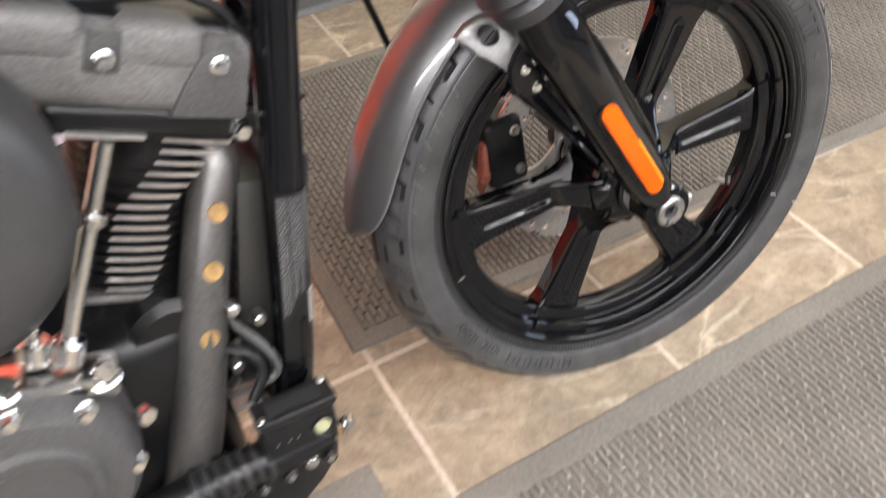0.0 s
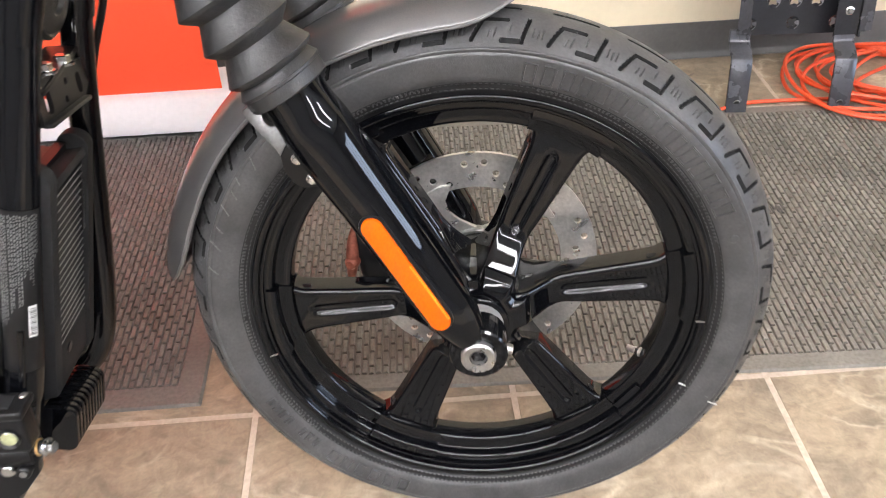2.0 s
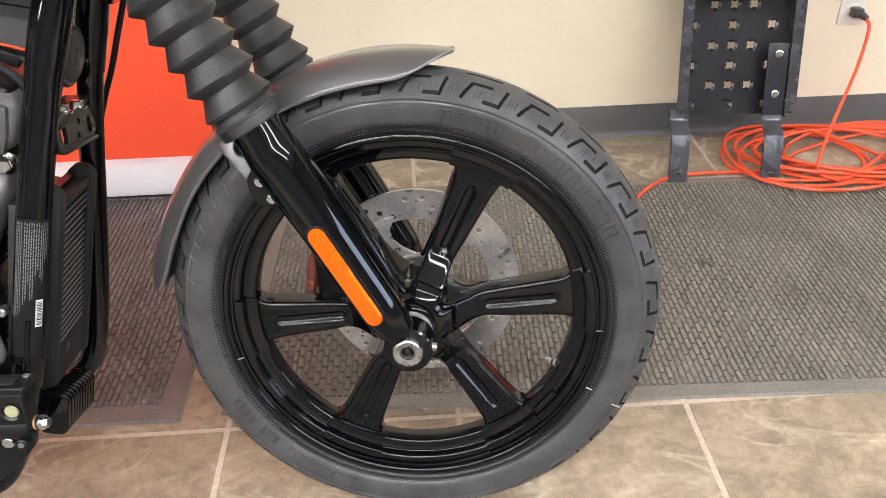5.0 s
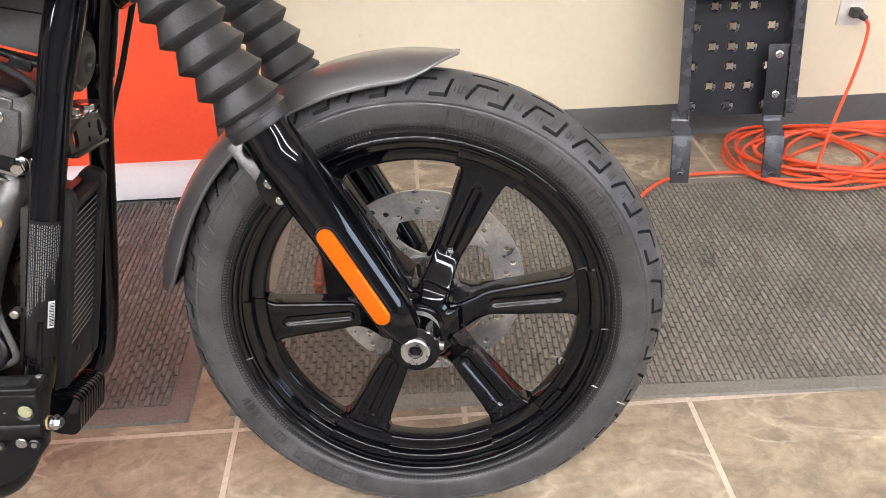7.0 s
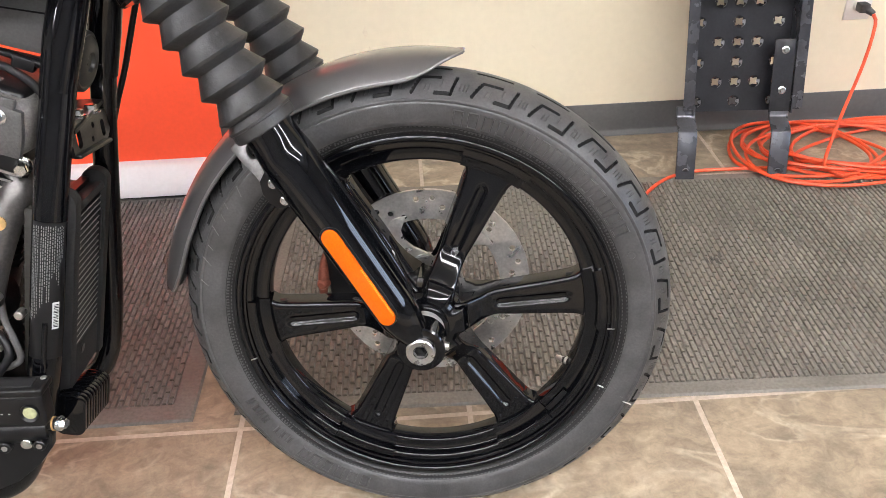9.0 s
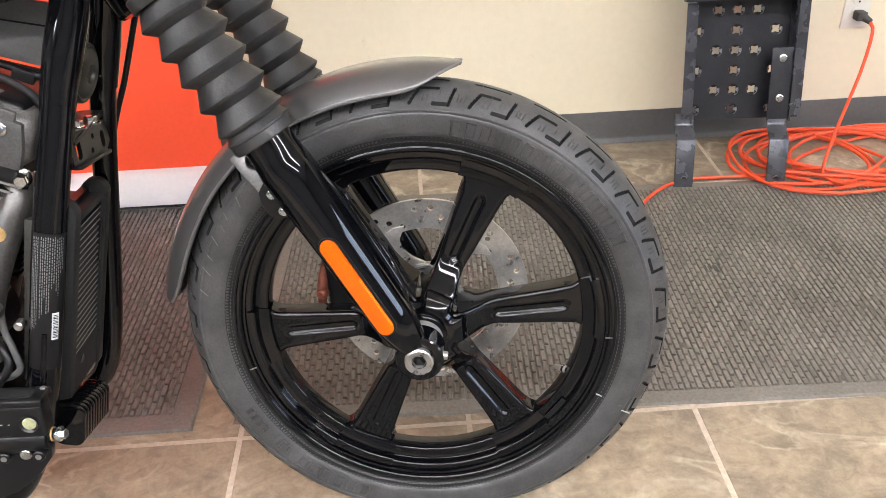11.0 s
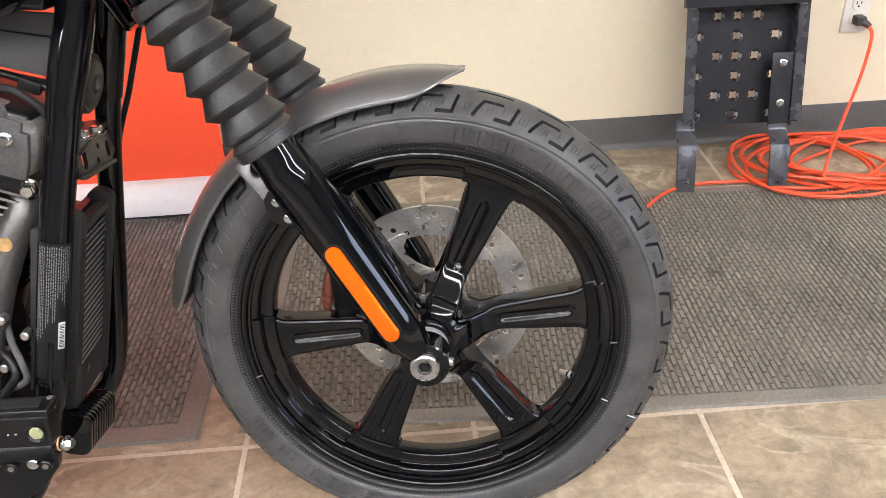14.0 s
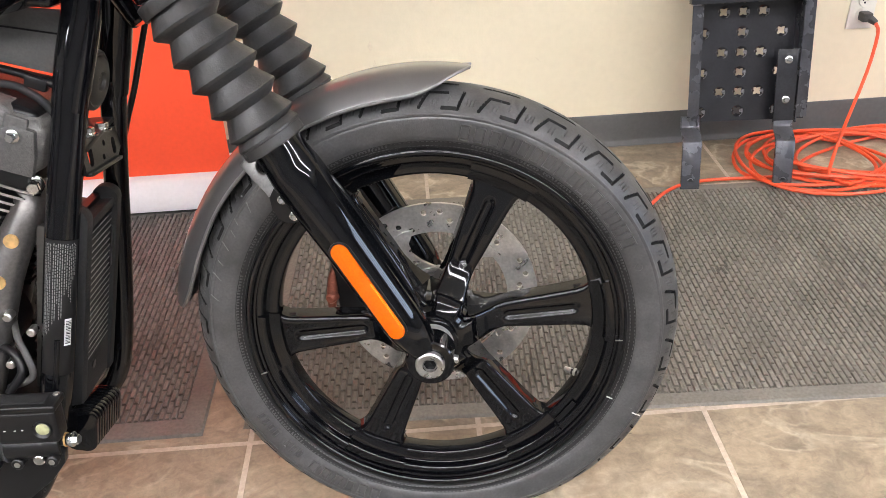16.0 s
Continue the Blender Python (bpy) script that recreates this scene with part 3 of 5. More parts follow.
# ---- tyre: finely gridded crown with cut tread, smooth sidewalls
def tyre():
    # half section (r, y) from bead to crown
    half = [(0.2500, 0.0335), (0.2555, 0.0365), (0.2600, 0.0382), (0.2605, 0.0398), (0.2630, 0.0406), (0.2636, 0.0416)]
    half += [(r, y) for r, y in SIDE] + [(0.3003, 0.0489), (0.3014, 0.0481), (0.3026, 0.0486), (0.3046, 0.0490), (0.3056, 0.0483)]
    crown, steps = [], 150
    for i in range(steps + 1):
        y = CROWN_HALF * (1 - 2 * i / steps)
        crown.append((R_TYRE - CROWN_DROP * (abs(y) / CROWN_HALF) ** CROWN_POWER, y))
    prof = half + crown + [(r, -y) for r, y in reversed(half)]
    A = 27 * 140
    R = np.array([p[0] for p in prof]); Y = np.array([p[1] for p in prof])
    ang = 2 * np.pi * np.arange(A) / A
    depth = np.zeros((A, len(prof)))

    def seg(u, s, u0, s0, u1, s1, w):
        """Distance mask of a stroke, in metres along the tread (u) and across it (s)."""
        du, ds = u1 - u0, s1 - s0
        k = np.clip(((u - u0) * du + (s - s0) * ds) / (du * du + ds * ds), 0, 1)
        d = np.hypot(u - u0 - k * du, s - s0 - k * ds)
        return np.clip((w - d) / 0.0007 + 0.5, 0, 1)

    P, D = 2 * np.pi * 0.325 / 27, np.pi / 180 * 0.325
    for side in (1, -1):
        u = ((ang / (2 * np.pi) * 27 + (0.5 if side < 0 else 0.0)) % 1.0)[:, None] * P
        s = (Y * -side / 0.84)[None, :] + 0 * u
        g = np.zeros_like(depth)
        for du in (-P, 0, P):
            uu = u + du
            for u0, s0, u1, s1 in ((11.1, 0.0500, 9.0, 0.0300), (9.0, 0.0300, 4.9, 0.0300), (6.0, 0.0505, 2.5, 0.0505), (2.5, 0.0505, 1.3, 0.0275)):
                g = np.maximum(g, seg(uu, s, u0 * D, s0, u1 * D, s1, 0.0017))
            for u0, s0, u1, s1 in ((12.4, 0.046, 12.1, 0.037), (13.2, 0.046, 12.9, 0.038), (14.0, 0.045, 13.7, 0.037), (8.3, 0.047, 7.9, 0.041), (7.3, 0.047, 6.9, 0.039), (4.6, 0.042, 4.3, 0.034)):
                g = np.maximum(g, 0.35 * seg(uu, s, u0 * D, s0, u1 * D, s1, 0.0004))
            g = np.maximum(g, seg(uu, s, 10.5 * D, 0.0100, 3.0 * D, 0.0100, 0.0017))
        g[:, :len(half) + 2] = 0
        g[:, -len(half) - 2:] = 0
        depth = np.maximum(depth, g)
    rr = R[None, :] - 0.0058 * depth
    X = rr * np.cos(ang)[:, None]; Z = rr * np.sin(ang)[:, None]; YY = np.broadcast_to(Y, rr.shape)
    co = np.stack([X, YY, Z], -1).reshape(-1, 3)
    k = len(prof)
    i, j = np.meshgrid(np.arange(A), np.arange(k - 1), indexing="ij")
    ii = (i + 1) % A
    f = np.stack([i * k + j, i * k + j + 1, ii * k + j + 1, ii * k + j], -1).reshape(-1, 4)
    me = bpy.data.meshes.new("tyre")
    me.from_pydata(co.tolist(), [], f.tolist())
    me.transform(WF)
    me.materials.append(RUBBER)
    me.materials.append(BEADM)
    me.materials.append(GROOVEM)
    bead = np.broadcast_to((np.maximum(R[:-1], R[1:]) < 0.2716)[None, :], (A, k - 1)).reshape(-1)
    # groove walls and floors get near-black rubber: shade put into the colour
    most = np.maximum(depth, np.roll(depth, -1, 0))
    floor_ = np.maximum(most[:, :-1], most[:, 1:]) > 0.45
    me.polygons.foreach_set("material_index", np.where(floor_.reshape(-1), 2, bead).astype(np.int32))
    me.shade_smooth()
    me.set_sharp_from_angle(angle=radians(50))
    ob = new("tyre", me)
    ob.parent = WHEEL
    ob["label"] = "black rubber tyre with hooked tread grooves"


tyre()


def side_y(r):
    return -float(np.interp(r, [p[0] for p in SIDE], [p[1] for p in SIDE]))


def side_strip(bm, a0, a1, r0, r1, lift):
    """One low raised strip on the near sidewall between two angles and two radii."""
    mid = ((a0, r0), (a1, r0), (a1, r1), (a0, r1))
    lo = [bm.verts.new(on_wheel(r, a, side_y(r) + 0.0006)) for a, r in mid]
    ca, cr = (a0 + a1) / 2, (r0 + r1) / 2
    hi = [bm.verts.new(on_wheel(cr + (r - cr) * 0.7, ca + (a - ca) * 0.7, side_y(r) - lift)) for a, r in mid]
    bm.faces.new(hi)
    for k in range(4):
        bm.faces.new((lo[k], lo[(k + 1) % 4], hi[(k + 1) % 4], hi[k]))


def side_frame(bm, a0, a1, r0, r1, t, lift):
    """A raised hollow outline on the near sidewall."""
    ta = math.copysign(math.degrees(t / 0.284), a1 - a0)

    def ring(da, dr, up):
        return [bm.verts.new(on_wheel(r, a, side_y(r) - up)) for a, r in ((a0 + da, r0 + dr), (a1 - da, r0 + dr), (a1 - da, r1 - dr), (a0 + da, r1 - dr))]

    rings = [ring(0, 0, -0.0004), ring(ta * 0.3, t * 0.3, lift), ring(ta * 0.8, t * 0.8, lift), ring(ta * 1.1, t * 1.1, -0.0004)]
    for p, q in zip(rings, rings[1:]):
        for k in range(4):
            bm.faces.new((p[k], p[(k + 1) % 4], q[(k + 1) % 4], q[k]))


def sidewall_bars(name, a0, a1, count, r0, r1, fill, gaps=(), lift=0.0014, joined=False):
    """Raised moulded marks round the near sidewall: plain hollow bars, or a row of fine solid ones."""
    step = (a1 - a0) / count
    whole = bmesh.new() if joined else None
    for i in range(count):
        if i in gaps:
            continue
        s, e = a0 + step * (i + 0.5 - fill / 2), a0 + step * (i + 0.5 + fill / 2)
        if joined:
            side_strip(whole, s, e, r0, r1, lift)
            continue
        bm = bmesh.new()
        side_frame(bm, s, e, r0, r1, 0.0022, 0.0021)
        part(name, bm, RUBBER, WHEEL, "", WF, smooth=0)
    if joined:
        tagged(part(name, whole, RUBBER, WHEEL, "fine moulded sidewall marks", WF, smooth=0), kind="stuff")


sidewall_bars("sidewall_mark", 82, 26, 15, 0.2738, 0.2952, 0.72)
sidewall_bars("sidewall_mark", 252, 228, 6, 0.2790, 0.2965, 0.70)
sidewall_bars("sidewall_mark", 225, 206, 8, 0.2775, 0.2905, 0.66, gaps=(3,))
for r in (0.2632, 0.2690):
    sidewall_bars("bead_ring", 0, 360, 300, r, r + 0.0011, 0.6, (), 0.0005, True)
sidewall_bars("sidewall_print", 78, 20, 60, 0.2665, 0.2700, 0.6, (9, 10, 20, 31, 32, 33, 47), 0.0005, True)
sidewall_bars("sidewall_print", 152, 100, 56, 0.2660, 0.2692, 0.6, (5, 16, 17, 30, 41), 0.0005, True)
sidewall_bars("sidewall_print", 222, 160, 64, 0.2660, 0.2700, 0.6, (5, 16, 17, 30, 41), 0.0005, True)
def stroke(bm, a0, r0, a1, r1, w=0.0013, lift=0.0008):
    """A thin raised stroke on the near sidewall from one angle and radius to another."""
    p, q = on_wheel(r0, a0, side_y(r0)), on_wheel(r1, a1, side_y(r1))
    n = (q - p).cross(Vector((0, 1, 0))).normalized() * (w / 2)
    lo = [bm.verts.new(v + Vector((0, 0.0006, 0))) for v in (p - n, p + n, q + n, q - n)]
    hi = [bm.verts.new(v + Vector((0, -lift, 0))) for v in (p - n * 0.6, p + n * 0.6, q + n * 0.6, q - n * 0.6)]
    bm.faces.new(hi)
    for k in range(4):
        bm.faces.new((lo[k], lo[(k + 1) % 4], hi[(k + 1) % 4], hi[k]))


for a, lines in ((139.5, ((0, 0.303, 1.6, 0.291),)), (145.0, ((0, 0.304, 1.0, 0.296),)), (148.2, ((0, 0.301, 1.2, 0.292),)), (152.0, ((0, 0.305, 1.8, 0.293),)),
                 (157.4, ((0, 0.302, 1.0, 0.294),)), (161.0, ((0, 0.305, 1.9, 0.292),)), (167.5, ((0, 0.303, 1.5, 0.292),))):
    bm = bmesh.new()
    for a0, r0, a1, r1 in lines:
        stroke(bm, a + a0, r0, a + a1, r1)
    part("worn_mark", bm, MARKM, WHEEL, "pale worn moulded mark", WF, smooth=0)
bm = bmesh.new()
side_strip(bm, -23.52, -23.40, 0.2660, 0.2990, 0.0004)
part("mould_line", bm, MARKM, WHEEL, "thin pale mould line across the sidewall", WF, smooth=0)
dot = rod((0, 0, 0), (0, -0.0012, 0), 0.005, 18, bevel=0.0004)
part("tyre_dot", dot, RUBBER, WHEEL, "round moulded dot", WF @ Matrix.Translation(on_wheel(0.2855, 20.2, -0.0478)))
hairs = bmesh.new()
rng = random.Random(9)
for i in range(46):
    a = rng.uniform(0, 360); y = rng.choice((-0.03, -0.012, 0.012, 0.03)) + rng.uniform(-0.002, 0.002)
    r = R_TYRE - CROWN_DROP * (abs(y) / CROWN_HALF) ** CROWN_POWER
    p = on_wheel(r, a, y)
    merged(hairs, rod(p, p + on_wheel(rng.uniform(0.003, 0.007), a + rng.uniform(-30, 30), 0), 0.0004, 5, 0.0002))
tagged(part("moulding_hairs", hairs, RUBBER, WHEEL, "thin rubber moulding hairs", WF), kind="stuff")

# ---- rim: lip, steps and barrel
near = [(0.2555, 0.0420)]
for r, y0, y1 in ((0.2492, 0.0420, 0.0292), (0.2366, 0.0286, 0.0164)):
    near += [(r + 0.0048 * (1 - math.sin(radians(a))), y0 - 0.0048 * (1 - math.cos(radians(a)))) for a in (0, 12, 24, 36, 48, 60, 75, 90)]
    near += [(r - 0.0006, y1 + 0.0016), (r - 0.0011, y1 + 0.0005), (r - 0.0022, y1)]
near += [(0.2182 + 0.0040 * (1 - math.sin(radians(a))), 0.0156 - 0.0040 * (1 - math.cos(radians(a)))) for a in (0, 18, 36, 54, 72, 90)] + [(0.2172, 0.0045)]
rim = [(0.2555, -0.0420), (0.2572, -0.0410), (0.2572, -0.0385), (0.2500, -0.0350), (0.2460, -0.0345), (0.2460, 0.0345), (0.2500, 0.0350), (0.2572, 0.0385), (0.2572, 0.0410)]
rim += near + [(r, -y) for r, y in reversed(near[1:])]
part("rim", revolve(rim, 180, closed=True), GLOSS, WHEEL, "gloss black stepped rim", WF, smooth=55)

SPOKE0 = 5.9


def spoke():
    """Cast spoke: a gooseneck rising to the hub, slanting flanks, rounded edges and a long round-ended channel in its face."""
    bm = bmesh.new()
    st = np.array([(0.036, 0.0245), (0.060, 0.0200), (0.078, 0.0182), (0.095, 0.0190), (0.120, 0.0216), (0.150, 0.0240), (0.180, 0.0264), (0.200, 0.0284), (0.208, 0.0304), (0.214, 0.0340), (0.2195, 0.0400)])
    rs = [0.036, 0.046] + [0.052 + 0.0035 * i for i in range(43)] + [0.2030, 0.2055, 0.2080, 0.2105, 0.2130, 0.2155, 0.2175, 0.2195]
    rows = []
    for r in rs:
        h = float(np.interp(r, st[:, 0], st[:, 1]))
        k = min(1.0, max(0.0, (r - 0.038) / 0.062))
        f = -0.0510 + 0.0405 * k * k * (3 - 2 * k)
        bk = 0.034 - 0.015 * min(1.0, max(0.0, (r - 0.05) / 0.05))
        c = 0.0085
        u0, u1 = 0.095 + c, 0.1985 - c
        over = max(u0 - r, r - u1, 0.0)
        face = []
        for q in range(-10, 11):
            z = (h - 0.0064) * q / 10
            d = math.hypot(z, over) / c
            dip = 0.0046 * (0.5 + 0.5 * math.cos(math.pi * min(1.0, max(0.0, (d - 0.35) / 0.65))))
            face.append((z, f + dip))
        edge = [(-h + 0.0040, bk), (-h - 0.0022, bk - 0.003), (-h - 0.0016, 0.5 * f + 0.5 * bk)] + [(-h + 0.0060 * (1 - math.cos(radians(a))) - 0.0006, f + 0.0060 * (1 - math.sin(radians(a)))) for a in (0, 18, 36, 54, 72)]
        sec = edge + face + [(-z, y) for z, y in reversed(edge)]
        rows.append([bm.verts.new((r, y, z)) for z, y in sec])
    n = len(rows[0])
    for p, q in zip(rows, rows[1:]):
        for k in range(n):
            bm.faces.new((p[k], p[(k + 1) % n], q[(k + 1) % n], q[k]))
    bm.faces.new(rows[0]); bm.faces.new(rows[-1][::-1])
    return bm


for k in range(6):
    turn = Matrix.Rotation(-radians(SPOKE0 + 60 * k), 4, "Y")
    sp = part("spoke", spoke(), GLOSS, WHEEL, "", WF @ turn)
    # pad where the spoke runs into the rim
    pad = revolve([(0.2166, -0.0040), (0.2166, -0.0146), (0.2172, -0.0160), (0.2186, -0.0166), (0.2296, -0.0180), (0.2314, -0.0186), (0.2322, -0.0202), (0.2328, -0.0290), (0.2336, -0.0304), (0.2352, -0.0310), (0.2440, -0.0314), (0.2440, -0.0040)], 14, closed=True, arc=(-10.8, 10.8))
    part("rim_pad", pad, GLOSS, WHEEL, "", WF @ turn)
    for s_ in (-1, 1):
        slot = prism(pill(0.0052, 0.0125), 0.0016, Matrix.Rotation(radians(90), 4, "Y"))
        slot.transform(Matrix.Translation((0.2010, 0.0, 0.0)) @ Matrix.Rotation(radians(-74 * s_), 4, "X"))
        slot.transform(Matrix.Translation((0.0, -0.0010, s_ * 0.0306)))
        part("web_hole", slot, LABELK, sp, "dark slot in the spoke flank", WF @ turn, smooth=0)
hub = revolve([(0.0, -0.066), (0.030, -0.066), (0.033, -0.064), (0.034, -0.058), (0.034, 0.045), (0.045, 0.060), (0.0, 0.062)], 48)
part("hub", hub, GLOSS, WHEEL, "gloss black hub", WF)
# faceted casting round the hub: a flat at each spoke, a set-back flat between two spokes
cast = bmesh.new()
tiers = []
for at_spoke, between, y in ((0.036, 0.036, -0.0600), (0.044, 0.041, -0.0585), (0.055, 0.047, -0.0520), (0.062, 0.052, -0.0420), (0.064, 0.054, -0.0300), (0.064, 0.054, 0.0200), (0.050, 0.050, 0.0500)):
    ring = []
    for k in range(6):
        a = SPOKE0 + 60 * k
        ring += [cast.verts.new(on_wheel(r, a + d, y)) for r, d in ((at_spoke, -17), (at_spoke, 17), (between, 23), (between, 37))]
    tiers.append(ring)
for p, q in zip(tiers, tiers[1:]):
    for k in range(24):
        cast.faces.new((p[k], p[(k + 1) % 24], q[(k + 1) % 24], q[k]))
cast.faces.new(tiers[0][::-1]); cast.faces.new(tiers[-1])
bmesh.ops.recalc_face_normals(cast, faces=cast.faces[:])
bmesh.ops.bevel(cast, geom=cast.edges[:], offset=0.0016, segments=2, affect="EDGES", profile=0.5)
part("hub_casting", cast, GLOSS, WHEEL, "gloss black faceted casting", WF, smooth=30)
part("bearing_cap", revolve([(0.0, -0.084), (0.024, -0.084), (0.028, -0.081), (0.028, -0.060)], 32), SPACER, WHEEL, "pale axle spacer", WF)
# valve stem
bm = tube([on_wheel(0.2215, -24.0, -0.0030), on_wheel(0.2165, -24.6, 0.0020), on_wheel(0.2135, -25.2, 0.0050)], 0.0042, 12, 4)
VALVE = part("valve_stem", bm, MATTE, WHEEL, "rubber valve stem with a metal cap", WF)
part("valve_cap", rod(on_wheel(0.2140, -25.1, 0.0045), on_wheel(0.2050, -26.4, 0.0130), 0.0048, 14, 0.0038, 0.0012), STEEL, VALVE, "dull bright metal cap", WF)
part("valve_collar", rod(on_wheel(0.2185, -24.3, 0.0000), on_wheel(0.2160, -24.6, 0.0024), 0.0058, 14, bevel=0.0008), STEEL, VALVE, "", WF)
part("rim_label", box(0.040, 0.0006, 0.010, on_wheel(0.2335, -38, -0.0208), rot=Matrix.Rotation(radians(-52), 4, "Y")), SATIN, WHEEL, "small dark label", WF)
for a in (194.5, -3.0):
    p = on_wheel(0.2500, a, -0.0415)
    part("rim_tick", box(0.0095, 0.0012, 0.0014, p, rot=Matrix.Rotation(-radians(a + 4), 4, "Y")), STEEL, WHEEL, "small bright notch on the rim lip", WF)
for p in (on_wheel(0.2645, -23.4, -0.0420), on_wheel(0.3055, -24.6, -0.0487)):
    part("tyre_seam", box(0.013, 0.0012, 0.0016, p, rot=Matrix.Rotation(radians(24), 4, "Y")), LABELW, WHEEL, "pale chalk mark on sidewall", WF)

# ---- brake disc and caliper on the far side
def drilled_disc(ro, ri, y0, y1):
    """Flat ring with round holes drilled through in slanting rows of three."""
    bm = bmesh.new()
    loops = [(Vector((0, 0, 0)), ro, 96), (Vector((0, 0, 0)), ri, 72)]
    for k in range(10):
        for q, (r, da) in enumerate(((0.1100, 0.0), (0.1215, 8.0), (0.1340, 15.0), (0.1330, 25.0))):
            loops.append((on_wheel(r, 36 * k + da), 0.0044, 16))
    edges = []
    for c, r, n in loops:
        v = [bm.verts.new(c + on_wheel(r, 360 * i / n, y0)) for i in range(n)]
        edges += [bm.edges.new((v[i], v[(i + 1) % n])) for i in range(n)]
    bmesh.ops.triangle_fill(bm, use_beauty=True, edges=edges)
    g = bmesh.ops.extrude_face_region(bm, geom=bm.faces[:])
    bmesh.ops.translate(bm, vec=(0, y1 - y0, 0), verts=[q for q in g["geom"] if isinstance(q, bmesh.types.BMVert)])
    return bm


DISC = part("brake_disc", drilled_disc(0.1468, 0.103, 0.0700, 0.0750), DISCM, BIKE, "drilled steel brake disc on a pale carrier", WF, smooth=30)
for k in range(5):
    a = 53 + 72 * k
    o_ = [(0.040, -0.028), (0.062, -0.016), (0.078, -0.012), (0.092, -0.016), (0.106, -0.036), (0.112, -0.020), (0.113, 0.010), (0.106, 0.026), (0.090, 0.012), (0.074, 0.010), (0.058, 0.016), (0.040, 0.028)]
    part("carrier_arm", prism(o_, 0.006, Matrix.Translation((0, 0.0655, 0)), 0.0008), DISCM, DISC, "", WF @ Matrix.Rotation(-radians(a), 4, "Y"))
    part("disc_bolt", rod(on_wheel(0.104, a, 0.066), on_wheel(0.104, a, 0.0635), 0.0055, 14, bevel=0.001), STEEL, DISC, "", WF)
part("carrier_ring", revolve([(0.030, 0.060), (0.048, 0.060), (0.050, 0.062), (0.050, 0.072), (0.030, 0.072)], 40, closed=True), ALU, DISC, "", WF)
CAL = part("brake_caliper", box(0.060, 0.062, 0.100, (-0.123, 0.091, 0.026), 0.013, 4, Matrix.Rotation(radians(-6), 4, "Y")), SATIN, BIKE, "black four-piston brake caliper", WF)
part("caliper_bridge", box(0.036, 0.052, 0.024, (-0.143, 0.090, 0.066), 0.008, 3, Matrix.Rotation(radians(40), 4, "Y")), SATIN, CAL, "", WF)
for x, z in ((-0.104, 0.000), (-0.110, 0.058)):
    part("caliper_bolt", hex_bolt(0.005, 0.007, (x, 0.0605, z), (0, -1, 0)), STEEL, CAL, "", WF)
bm = tube([(-0.150, 0.068, 0.054), (-0.154, 0.065, 0.036), (-0.156, 0.062, 0.014), (-0.158, 0.063, -0.004), (-0.160, 0.066, -0.022)], [0.0040, 0.0065, 0.0085, 0.0075, 0.0050], 12, 5)
merged(bm, rod((-0.155, 0.066, 0.006), (-0.159, 0.052, 0.004), 0.0100, 14, 0.0078, 0.002))
part("copper_clip", bm, COPPER, CAL, "copper-brown sprung clip on the caliper end", WF)

# ---- fork
AX = Vector((-0.5, 0, 0.8660))
AP = Vector((0.8660, 0, 0.5))


def on_fork(a, y, p=0.0):
    return AX * a + AP * p + Vector((0, y, 0))


FORK = part("fork", rod((0, -0.112, 0), (0, 0.118, 0), 0.0125, 24), STEEL, BIKE, "telescopic fork with gloss black sliders and rubber gaiters", WF)


